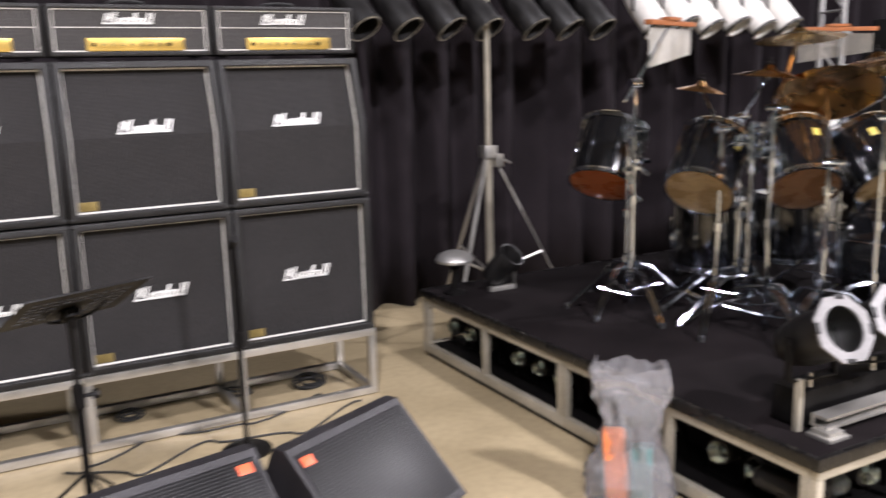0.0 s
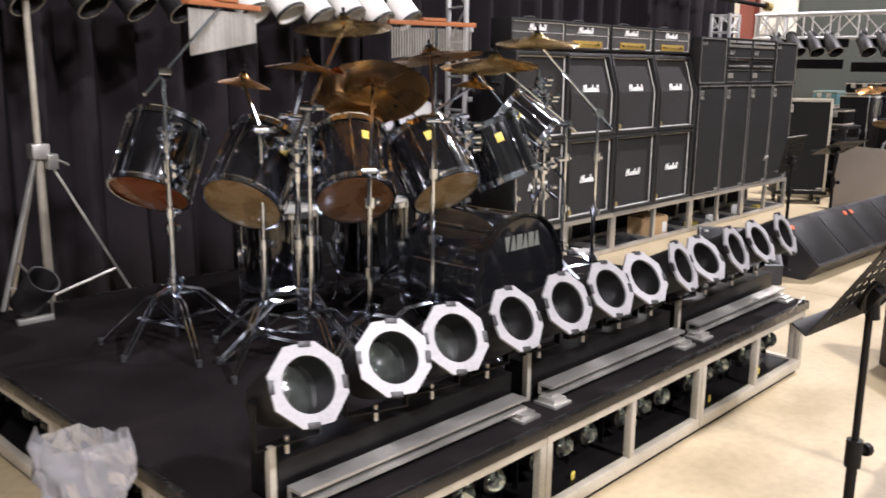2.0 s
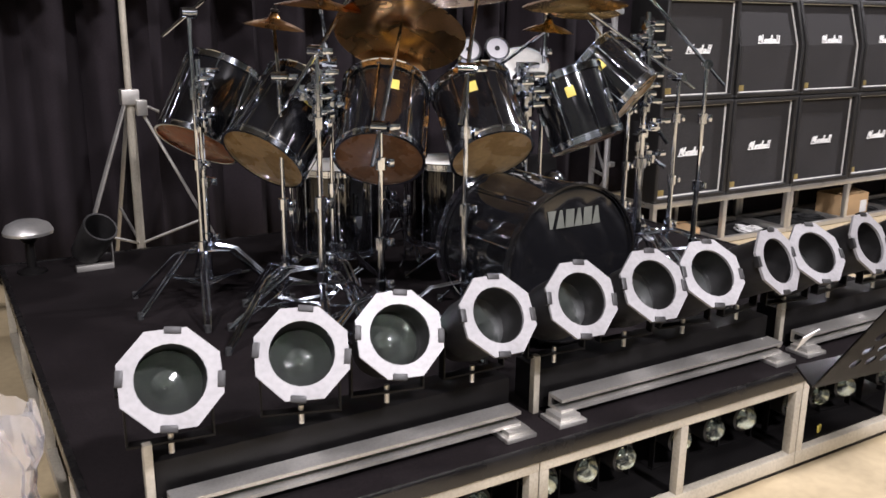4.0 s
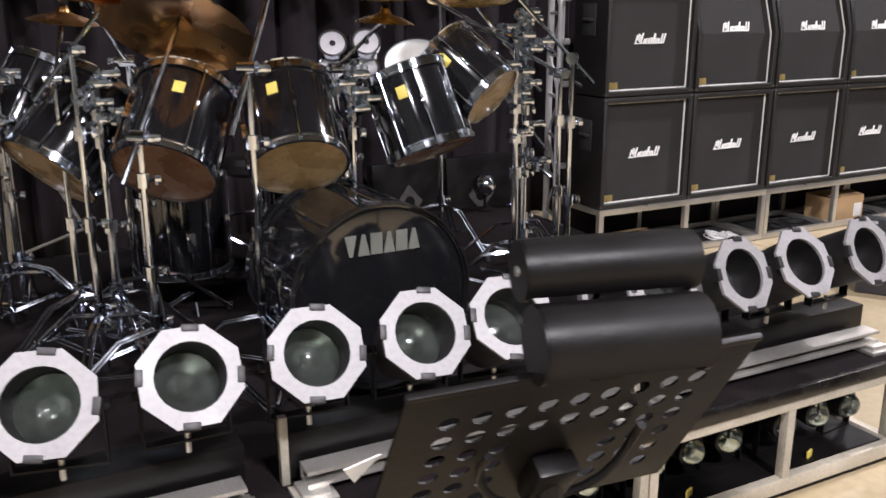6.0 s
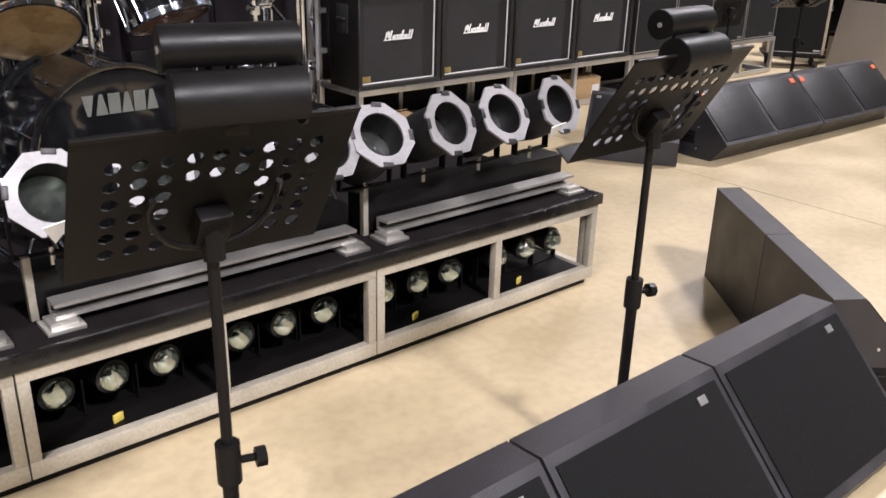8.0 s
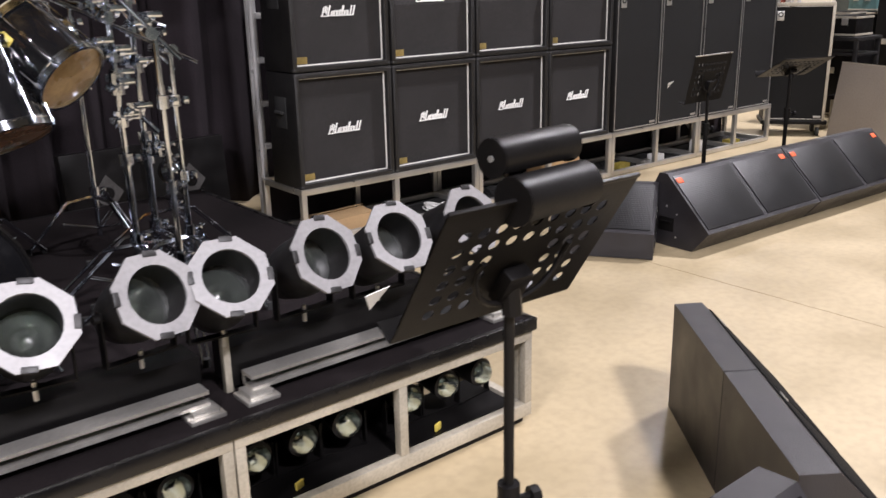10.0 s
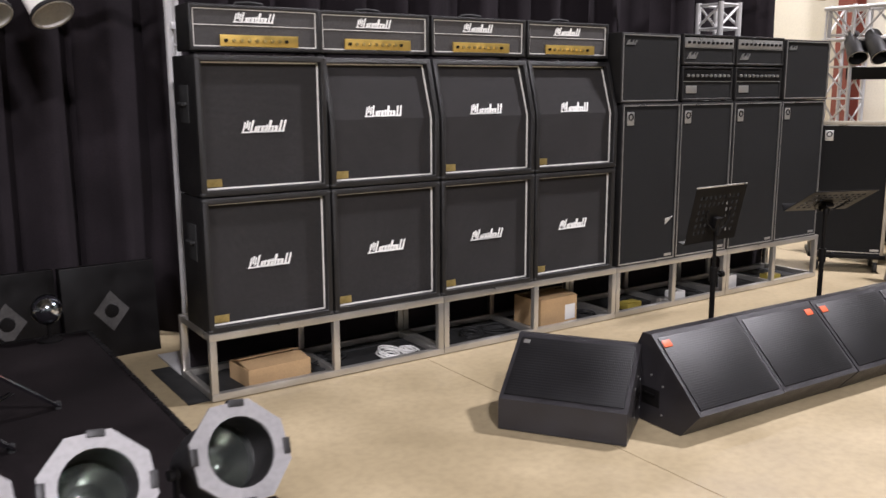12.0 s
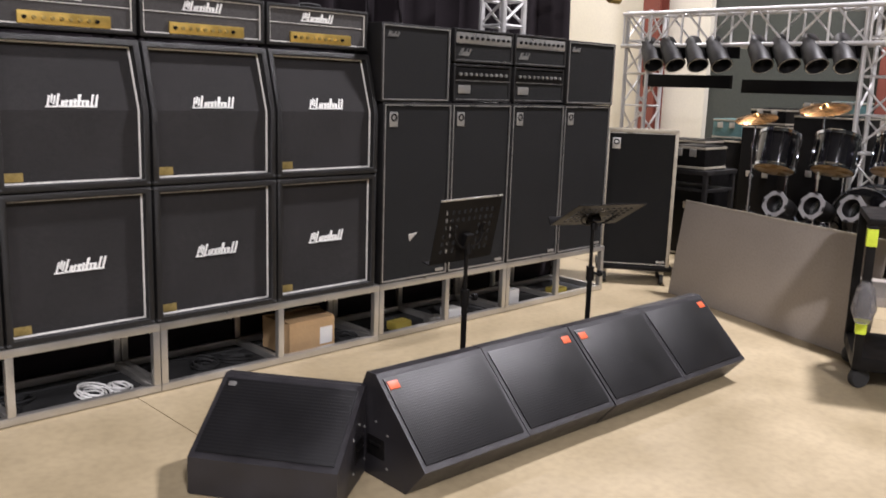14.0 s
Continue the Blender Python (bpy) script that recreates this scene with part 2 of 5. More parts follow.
# ---- the hall ----
X0, X1, Y0, Y1 = -8.0, 18.2, -10.0, 9.5
floor = tagged(part("floor", box(B(), (X0, Y0, -0.2), (X1, Y1, -0.012)), M_JOINT), "tan sealed concrete slabs with thin joints", "floor", kind="structure")
SLAB_X, SLAB_Y = [X0, -1.9, 8.07, 13.2, X1], [Y0, -2.6, 7.0, Y1]
for xa, xb in zip(SLAB_X, SLAB_X[1:]):
    for ya, yb in zip(SLAB_Y, SLAB_Y[1:]):
        part("slab", box(B(), (xa + 0.003, ya + 0.003, -0.1), (xb - 0.003, yb - 0.003, 0)), M_FLOOR, floor, smooth=0)
for nm, lo, hi, mt, lb in (("wall_north", (X0, Y1, 0), (X1, Y1 + 0.25, CEIL), M_WALL, "cream painted hall wall"),
                           ("wall_south", (X0, Y0 - 0.25, 0), (X1, Y0, CEIL), M_DARKWALL, "dull grey-green hall wall"),
                           ("wall_west", (X0 - 0.25, Y0, 0), (X0, Y1, CEIL), M_DARKWALL, "dull grey-green hall wall"),
                           ("wall_east", (X1, Y0, 0), (X1 + 0.25, Y1, CEIL), M_DARKWALL, "dark grey-green cladding of the far hall wall"),
                           ("ceiling", (X0, Y0, CEIL), (X1, Y1, CEIL + 0.2), M_CEIL, "dark metal roof of the hall")):
    tagged(part(nm, box(B(), lo, hi), mt), lb, nm.split("_")[0], kind="structure")
tagged(part("wall_panel", box(B(), (X1 - 0.12, 6.9, 0), (X1 - 0.003, Y1 - 0.01, CEIL - 0.01)), M_WALL), "bright cream painted stretch of far wall", "wall", kind="structure")
for y in (7.72, 4.2):
    col = B()
    box(col, (X1 - 0.45, y - 0.14, 0), (X1 - 0.43, y + 0.14, CEIL - 0.01))
    box(col, (X1 - 0.19, y - 0.14, 0), (X1 - 0.17, y + 0.14, CEIL - 0.01))
    box(col, (X1 - 0.43, y - 0.012, 0), (X1 - 0.19, y + 0.012, CEIL - 0.01))
    tagged(part("steel_column", col, M_RED), "red-painted steel column against the far wall", "column", kind="structure")
# Fixtures made up for the unseen lights.
for bx, by, bz, k in UNSEEN_LIGHTS:
    t = thing("high_bay_lamp", "unseen round lamp added under the roof to light the hall", "ceiling lamp", "high bay lamps", pose(bx, by, bz))
    part("shade", lathe(B(), [(0.1, 0.3), (0.18, 0.25), (0.42, 0.0), (0.43, 0.0), (0.19, 0.27), (0.1, 0.32)], 20), M_ALU, t)
    part("stem", tube(B(), (0, 0, 0.3), (0, 0, CEIL - bz), 0.02), M_BLACK, t)


def curtain(x0, x1, y, z1, label, seed):
    rnd = random.Random(seed)
    bm, cols, z0 = B(), [], 0.012
    x, i = x0, 0
    phase, amp = 0.0, 0.06
    while x <= x1:
        phase += rnd.uniform(0.5, 1.15)
        amp = 0.8 * amp + 0.2 * rnd.uniform(0.03, 0.12)
        col = []
        for k in range(9):
            f = k / 8
            flare = 1.25 - 0.5 * f
            wob = 0.02 * math.sin(3.1 * f + i * 0.7)
            col.append(bm.verts.new((x + wob, y + amp * flare * math.sin(phase) + 0.02 * math.sin(phase * 2.3 + f * 2), z0 + (z1 - z0) * f)))
        cols.append(col)
        x += 0.045
        i += 1
    for a, b in zip(cols, cols[1:]):
        for k in range(8):
            bm.faces.new((a[k], b[k], b[k + 1], a[k + 1]))
    ob = tagged(part("stage_curtain", bm, M_CURTAIN, smooth=80), label, "curtain", "black stage curtains")
    s = ob.modifiers.new("cloth", "SOLIDIFY")
    s.thickness = 0.006
    return ob


edges = [-7.6, -3.2, 0.2, 3.3, 6.4, 9.4, 13.4]
for i, (a, b) in enumerate(zip(edges, edges[1:])):
    curtain(a, b + 0.05, 5.95 + 0.03 * (i % 2), 4.6, "heavy black pleated velour drape hanging to the floor", 3 + i)
t = thing("curtain_pipe", "black steel pipe carrying the stage curtains", "pipe", m=pose(0, 5.96, 4.62))
part("pipe", tube(B(), (-7.7, 0, 0), (13.5, 0, 0), 0.025), M_BLACK, t)
for x in (-7.5, -3, 1.5, 6.0, 10.0, 13.3):
    part("hanger", tube(B(), (x, 0, 0), (x, 0, CEIL - 4.62), 0.012, seg=6), M_BLACK, t)


# ---- amplifier stacks ----
def rack(w, bays, d=0.54, h=0.385, s=0.04):
    """An open platform of square aluminium tube."""
    t = thing("amp_platform", "low open platform welded of bare aluminium square tube", "platform", "amp platforms")
    for y in (0, d - s):
        for z, nm in ((0.006, "bottom_rail"), (h - s, "top_rail")):
            part(nm, box(B(), (0, y, z), (w - 0.004, y + s, z + s), 0.003), M_ALU, t)
    for i in range(bays + 1):
        x = min(max(0, i * w / bays - s / 2), w - 0.004 - s)
        for y in (0, d - s):
            part("post", box(B(), (x + 0.001, y + 0.001, s + 0.006), (x + s - 0.001, y + s - 0.001, h - s), 0.002), M_ALU, t)
        part("cross_rail", box(B(), (x + 0.002, s, h - s + 0.001), (x + s - 0.002, d - s, h - 0.001), 0.002), M_ALU, t)
        part("cross_rail", box(B(), (x + 0.002, s, 0.007), (x + s - 0.002, d - s, s + 0.005), 0.002), M_ALU, t)
    return t


def shell(w, h, d, th, slant):
    """Cabinet walls with an open front; slant leans the upper part of the front back."""
    bm, zb = B(), h * 0.52
    side = [(0, 0), (d, 0), (d, h), (slant, h), (0, zb)] if slant else [(0, 0), (d, 0), (d, h), (0, h)]
    prism(bm, side, 0, w)
    bmesh.ops.recalc_face_normals(bm, faces=bm.faces[:])
    front = [f for f in bm.faces if f.normal.y < -0.5]
    bmesh.ops.inset_region(bm, faces=front, thickness=th, use_even_offset=True)
    pushed = bmesh.ops.extrude_face_region(bm, geom=front)["geom"]
    bmesh.ops.translate(bm, vec=(0, 0.062, 0), verts=[g for g in pushed if isinstance(g, bmesh.types.BMVert)])
    old = [f for f in front if f.is_valid]
    if old:
        bmesh.ops.delete(bm, geom=old, context="FACES_ONLY")
    edges = [e for e in bm.edges if len(e.link_faces) == 2 and e.calc_face_angle(0) > 1.0 and min(v.co.y for v in e.verts) < 0.03 + slant or
             len(e.link_faces) == 2 and e.calc_face_angle(0) > 1.0 and max(v.co.y for v in e.verts) > d - 0.001]
    bmesh.ops.bevel(bm, geom=edges, offset=0.006, segments=2, profile=0.5, affect="EDGES", clamp_overlap=True)
    return bm


def guitar_cab(w=0.745, h=0.735, d=0.36, slant=0.0, label=""):
    t = thing("guitar_cabinet", label, "speaker cabinet", "guitar speaker cabinets")
    th, rec = 0.034, 0.045
    part("body", shell(w, h, d, th, slant), M_TOLEX, t)
    zb = h * 0.52
    g = B()
    line = [(rec, th), (rec, zb), (rec + slant, h - th)] if slant else [(rec, th), (rec, h - th)]
    poly = line + [(y + 0.012, z) for y, z in line[::-1]]
    prism(g, poly, th + 0.001, w - th - 0.001)
    part("grille", g, M_GRILLE, t, "black woven grille cloth", 0)
    # white piping lies in the corner between grille and shell
    p = 0.008
    part("piping", box(B(), (th, rec - 0.008, th), (w - th, rec - 0.001, th + p)), M_PIPING, t, "thin white piping")
    part("piping", box(B(), (th, rec - 0.008 + slant, h - th - p), (w - th, rec - 0.001 + slant, h - th)), M_PIPING, t)
    for x in (th, w - th - p):
        bm = B()
        poly = [(y - 0.008, z) for y, z in line] + [(y - 0.001, z) for y, z in line[::-1]]
        prism(bm, poly, x, x + p)
        part("piping", bm, M_PIPING, t)
    bm = strokes(B(), 0, 0, 0, 0.275, 0.068, SCRIPT, 0.3)
    lz = 0.36 if slant else 0.327
    ly = rec + (slant * (lz + 0.03 - zb) / (h - th - zb) if slant else 0)
    lean = math.degrees(math.atan2(slant, h - th - zb)) if slant else 0
    if slant:
        lz = 0.395
        ly = rec + slant * (lz - zb) / (h - th - zb)
    bmesh.ops.transform(bm, matrix=pose(w * 0.34, ly - 0.001, lz, -lean, 0, 0), verts=bm.verts[:])
    part("badge", bm, M_LOGO, t, "white slanted script badge")
    part("name_plate", box(B(), (th + 0.012, rec - 0.006, th + 0.012), (th + 0.095, rec - 0.001, th + 0.055), 0.002), M_BRASS, t, "small brass plate")
    for x, s in ((0, -1), (w, 1)):
        hb = B()
        box(hb, (x - 0.004, d * 0.35, h * 0.52), (x + 0.004, d * 0.35 + 0.14, h * 0.52 + 0.2), 0.003)
        tube(hb, (x + s * 0.016, d * 0.35 + 0.03, h * 0.52 + 0.1), (x + s * 0.016, d * 0.35 + 0.11, h * 0.52 + 0.1), 0.012)
        tube(hb, (x, d * 0.35 + 0.03, h * 0.52 + 0.1), (x + s * 0.02, d * 0.35 + 0.03, h * 0.52 + 0.1), 0.01)
        tube(hb, (x, d * 0.35 + 0.11, h * 0.52 + 0.1), (x + s * 0.02, d * 0.35 + 0.11, h * 0.52 + 0.1), 0.01)
        part("side_handle", hb, M_RUBBER, t)
    for x in (0.0, w):
        for y, z in ((0.0, 0.0), (slant, h)):
            part("corner_cap", lathe(B(), [(0.001, 0.018), (0.013, 0.012), (0.019, 0.0), (0.013, -0.012), (0.001, -0.018)], 8,
                                     pose(x + (0.013 if x == 0 else -0.013), y + 0.014, z + (0.014 if z == 0 else -0.014))), M_RUBBER, t)
    return t


def amp_head(w=0.74, h=0.238, d=0.22, gold=M_GOLD, label=""):
    t = thing("guitar_amplifier", label, "amplifier", "guitar amp heads")
    th = 0.022
    part("body", shell(w, h, d, th, 0.0), M_TOLEX, t)
    part("front_panel", box(B(), (th, 0.016, th), (w - th, 0.03, h - th)), M_HEADCLOTH, t, "grey woven front cloth", 0)
    for lo, hi in (((th, 0.009, th), (w - th, 0.0155, th + 0.005)), ((th, 0.009, h - th - 0.005), (w - th, 0.0155, h - th)), ((th, 0.009, th), (th + 0.005, 0.0155, h - th)),
                   ((w - th - 0.005, 0.009, th), (w - th, 0.0155, h - th)), ((th, 0.011, h * 0.55), (w - th, 0.0155, h * 0.55 + 0.003))):
        part("piping", box(B(), lo, hi), M_PIPING, t)
    part("badge", strokes(B(), w * 0.33, 0.0155, h * 0.62, 0.25, 0.055, SCRIPT, 0.3), M_LOGO, t, "white slanted script badge")
    cp = part("control_panel", box(B(), (w * 0.22, 0.002, th + 0.002), (w * 0.82, 0.0155, th + 0.062), 0.004), gold, t, "brushed gold control panel")
    for i in range(9):
        x = w * 0.26 + i * w * 0.058
        part("knob", lathe(B(), [(0.010, 0), (0.009, 0.014), (0.001, 0.015)], 10, pose(x, 0.003, th + 0.032, 90, 0, 0)), M_BLACK if i in (0, 8) else M_BRASS, cp)
    hb = B()
    sweep(hb, [(w * 0.38, d / 2, h), (w * 0.40, d / 2, h + 0.018), (w * 0.5, d / 2, h + 0.024), (w * 0.6, d / 2, h + 0.018), (w * 0.62, d / 2, h)], 0.008)
    part("carry_handle", hb, M_RUBBER, t)
    for x in (0.06, w - 0.06):
        part("foot", tube(B(), (x, 0.06, -0.012), (x, 0.06, 0.001), 0.014, seg=8), M_RUBBER, t)
        part("foot", tube(B(), (x, d - 0.05, -0.012), (x, d - 0.05, 0.001), 0.014, seg=8), M_RUBBER, t)
    return t


def tall_cab(w, h, d, label, crest=True, group="bass speaker cabinets"):
    t = thing("bass_cabinet", label, "speaker cabinet", group)
    th = 0.018
    part("body", shell(w, h, d, th, 0.0), M_TOLEX, t)
    part("grille", box(B(), (th, 0.008, th), (w - th, 0.022, h - th)), M_GRILLE_B, t, smooth=0)
    for lo, hi in (((th - 0.006, -0.002, th - 0.006), (w - th + 0.006, 0.0075, th + 0.001)), ((th - 0.006, -0.002, h - th - 0.001), (w - th + 0.006, 0.0075, h - th + 0.006)),
                   ((th - 0.006, -0.002, th), (th + 0.001, 0.0075, h - th)), ((w - th - 0.001, -0.002, th), (w - th + 0.006, 0.0075, h - th))):
        part("edge_trim", box(B(), lo, hi), M_SILVER, t, "thin silver edging")
    if crest:
        bm = box(B(), (0.055, 0.003, h - 0.155), (0.125, 0.0075, h - 0.06), 0.002)
        cr = part("crest", bm, M_SILVER, t, "silver crest plate")
        part("crest_arc", lathe(B(), [(0.026, 0), (0.026, 0.003), (0.016, 0.003), (0.016, 0)], 14, pose(0.09, 0.003, h - 0.095, 90, 0, 0)), M_BLACK, cr)
        part("maker_plate", box(B(), (w - 0.11, 0.004, th + 0.012), (w - 0.035, 0.0075, th + 0.032), 0.001), M_SILVER, t)
    else:
        part("badge", strokes(B(), 0.05, 0.0075, h - 0.085, 0.10, 0.035, SCRIPT, 0.5), M_SILVER, t, "small slanted silver badge")
    return t


def bass_head(w, h, d, style, label):
    t = thing("bass_amplifier", label, "amplifier", "bass amp heads")
    part("body", shell(w, h, d, 0.016, 0.0), M_TOLEX, t)
    part("lower_panel", box(B(), (0.016, 0.010, 0.016), (w - 0.016, 0.02, h * 0.55)), M_GRILLE_B, t, smooth=0)
    cp = part("control_panel", box(B(), (0.02, 0.004, h * 0.58), (w - 0.02, 0.02, h - 0.025), 0.003), M_BLACK if style else M_SILVER, t, "dark control strip")
    for i in range(10):
        part("knob", lathe(B(), [(0.011, 0), (0.010, 0.016), (0.001, 0.017)], 8, pose(0.06 + i * (w - 0.12) / 9, 0.005, h * 0.73, 90, 0, 0)), M_BLACK if not style else M_SILVER, cp)
    part("edge_trim", box(B(), (0.014, 0.002, 0.012), (w - 0.014, 0.0095, 0.017)), M_SILVER, t)
    part("edge_trim", box(B(), (0.014, 0.002, h * 0.555), (w - 0.014, 0.0095, h * 0.57)), M_SILVER, t)
    if style:
        part("badge", box(B(), (0.05, 0.005, h * 0.22), (0.17, 0.0095, h * 0.44), 0.002), M_SILVER, t, "small silver plate")
    else:
        part("badge", strokes(B(), 0.05, 0.0095, h * 0.2, 0.11, 0.05, SCRIPT, 0.6), M_SILVER, t, "small slanted silver badge")
    for x in (0.05, w - 0.05):
        for y in (0.05, d - 0.05):
            part("foot", tube(B(), (x, y, -0.01), (x, y, 0.001), 0.012, seg=8), M_RUBBER, t)
    return t


FY = 4.44
STRAIGHT = "black vinyl guitar cabinet with a flat square grille"
SLANTED = "black vinyl guitar cabinet whose upper grille slants back"
r0 = rack(1.53, 2)
r0.matrix_basis = pose(6.68, FY, 0)
copy_thing(r0, pose(8.21, FY, 0))
r1 = rack(1.255, 2)
r1.matrix_basis = pose(9.74, FY, 0)
copy_thing(r1, pose(10.995, FY, 0))
straight, slanted = guitar_cab(label=STRAIGHT), guitar_cab(slant=0.10, label=SLANTED)
head = amp_head(label="black guitar amp head with a gold control panel")
Z1, Z2, Z3 = 0.386, 1.128, 1.885
P = 0.757
for i in range(4):
    x = 6.685 + i * P
    if i == 0:
        straight.matrix_basis = pose(x, FY + 0.005, Z1)
        copy_thing(straight, pose(x, FY + 0.007, Z2, 0, 0, 0.4))
        head.matrix_basis = pose(x + 0.003, FY + 0.07, Z3)
    else:
        copy_thing(straight, pose(x, FY + 0.005, Z1, 0, 0, random.uniform(-0.5, 0.5)))
        s = slanted if i == 1 else copy_thing(slanted, pose(0, 0, 0))
        s.matrix_basis = pose(x, FY + 0.005, Z2, 0, 0, random.uniform(-0.5, 0.5))
        copy_thing(head, pose(x + 0.003, FY + 0.115, Z3, 0, 0, random.uniform(-0.8, 0.8)))
# the second stack, beside the drum riser
LX, LY = 1.89, 4.27
copy_thing(r0, pose(LX - 1.53, LY, 0))
copy_thing(r0, pose(LX - 3.06, LY, 0))
for i in range(4):
    x = LX - P * (i + 1) + 0.006
    copy_thing(straight, pose(x, LY + 0.005, Z1, 0, 0, random.uniform(-0.5, 0.5)))
    copy_thing(slanted, pose(x, LY + 0.005, Z2, 0, 0, random.uniform(-0.5, 0.5)))
    copy_thing(head, pose(x, LY + 0.115, Z3, 0, 0, random.uniform(-0.8, 0.8)))
tall = tall_cab(0.612, 1.185, 0.40, "tall black bass cabinet with thin silver edging")
tall.matrix_basis = pose(9.745, FY + 0.003, Z1)
for i in range(1, 4):
    copy_thing(tall, pose(9.745 + i * 0.617, FY + 0.003 + 0.004 * (i % 2), Z1))
top_cab = tall_cab(0.612, 0.49, 0.36, "square black combo cabinet standing on a bass cabinet", False, "square cabinets")
top_cab.matrix_basis = pose(9.72, FY + 0.003, 1.576, 0, 0, 0.6)
copy_thing(top_cab, pose(11.60, FY + 0.003, 1.576, 0, 0, -0.6))
bh = bass_head(0.585, 0.255, 0.33, 1, "black bass amp head with a dark control strip")
gh = bass_head(0.60, 0.225, 0.30, 0, "black amp head with a silver control strip")
for i, x in enumerate((10.38, 11.0)):
    (bh if i == 0 else copy_thing(bh, pose(0, 0, 0))).matrix_basis = pose(x, FY + 0.02, 1.584)
    (gh if i == 0 else copy_thing(gh, pose(0, 0, 0))).matrix_basis = pose(x - 0.01, FY + 0.015, 1.85)
lone = copy_thing(tall, pose(12.48, 4.66, 0.17, 0, 0, -53))
tagged(lone, "tall black bass cabinet standing on a caster board")
for x in (0.0, 0.585):
    part("end_frame", box(B(), (x, -0.012, -0.02), (x + 0.03, 0.006, 1.205), 0.003), M_ALU_DULL, lone, "grey edge strip")
part("end_frame", box(B(), (0, -0.012, 1.176), (0.612, 0.006, 1.21), 0.003), M_ALU_DULL, lone)
cb = thing("caster_board", "black wheeled board under a bass cabinet", "dolly", m=pose(12.48, 4.66, 0, 0, 0, -53))
part("board", box(B(), (-0.02, -0.02, 0.13), (0.64, 0.43, 0.168), 0.005), M_BLACK, cb)
for x in (0.06, 0.56):
    for y in (0.05, 0.36):
        part("wheel", lathe(B(), [(0.01, -0.016), (0.045, -0.016), (0.05, -0.01), (0.05, 0.01), (0.045, 0.016), (0.01, 0.016)], 14, pose(x, y, 0.05, 0, 90, 0), True, True), M_RUBBER, cb)
        part("caster_fork", box(B(), (x - 0.02, y - 0.02, 0.095), (x + 0.02, y + 0.02, 0.131), 0.003), M_ALU_DULL, cb)


# ---- drum riser ----
RX0, RX1, RY0, RY1, RZ = 2.43, 6.13, 1.81, 4.75, 0.43
RB = 0.03  # underside of the frame; black strips fill the shadow gap below
riser = thing("drum_riser", "large black-carpeted drum riser on a steel tube frame", "stage riser", m=pose(0, 0, 0))
part("deck", box(B(), (RX0 + 0.01, RY0 + 0.01, RZ - 0.03), (RX1 - 0.01, RY1 - 0.01, RZ), 0.003), M_DECK, riser, "worn black carpet deck")
for lo, hi in (((RX0 - 0.012, RY0 - 0.012, RZ - 0.045), (RX1 + 0.012, RY0 + 0.012, RZ + 0.004)), ((RX0 - 0.012, RY1 - 0.012, RZ - 0.045), (RX1 + 0.012, RY1 + 0.012, RZ + 0.004)),
               ((RX0 - 0.012, RY0 + 0.012, RZ - 0.045), (RX0 + 0.012, RY1 - 0.012, RZ + 0.004)), ((RX1 - 0.012, RY0 + 0.012, RZ - 0.045), (RX1 + 0.012, RY1 - 0.012, RZ + 0.004))):
    part("edge_strip", box(B(), lo, hi, 0.004), M_EDGE, riser, "scuffed black edge strip")
S = 0.036
BAYX, BAYY = (RX1 - RX0) / 6, (RY1 - RY0) / 4
for y in (RY0, RY1 - S):
    for i in range(3):
        xa, xb = RX0 + 2 * i * BAYX + 0.002, RX0 + 2 * (i + 1) * BAYX - 0.002
        part("top_rail", box(B(), (xa, y, RZ - 0.085), (xb, y + S, RZ - 0.046), 0.003), M_ALU_DULL, riser)
        part("bottom_rail", box(B(), (xa, y, RB), (xb, y + S, RB + 0.055), 0.003), M_ALU_DULL, riser)
        for x in (xa, xa + BAYX - S / 2, xb - S):
            part("post", box(B(), (x + 0.001, y + 0.001, RB + 0.055), (x + S - 0.001, y + S - 0.001, RZ - 0.085), 0.002), M_ALU_DULL, riser)
for x in (RX0, RX1 - S):
    for i in range(2):
        ya, yb = RY0 + 2 * i * BAYY + (S if i == 0 else 0) + 0.002, RY0 + 2 * (i + 1) * BAYY - (S if i == 1 else 0) - 0.002
        part("top_rail", box(B(), (x, ya, RZ - 0.085), (x + S, yb, RZ - 0.046), 0.003), M_ALU_DULL, riser)
        part("bottom_rail", box(B(), (x, ya, RB), (x + S, yb, RB + 0.055), 0.003), M_ALU_DULL, riser)
        for y in (ya, RY0 + (2 * i + 1) * BAYY - S / 2, yb - S):
            part("post", box(B(), (x + 0.001, y + 0.001, RB + 0.055), (x + S - 0.001, y + S - 0.001, RZ - 0.085), 0.002), M_ALU_DULL, riser)
# Black strips draw the shadow band between frame and floor.
for lo, hi in (((RX0 + 0.03, RY0 + 0.02, 0.0), (RX1 - 0.03, RY0 + 0.035, RB - 0.001)), ((RX0 + 0.02, RY0 + 0.036, 0.0), (RX0 + 0.035, RY1 - 0.03, RB - 0.001)), ((RX1 - 0.035, RY0 + 0.036, 0.0), (RX1 - 0.02, RY1 - 0.03, RB - 0.001))):
    part("shadow_strip", box(B(), lo, hi), M_BLACK, riser, "black strip in place of the shadow under the frame", 0)
part("inner_skirt", box(B(), (RX0 + 0.32, RY0 + 0.34, 0.004), (RX1 - 0.32, RY1 - 0.1, RZ - 0.1)), M_CURTAIN, riser, "black cloth skirt behind the lamps")


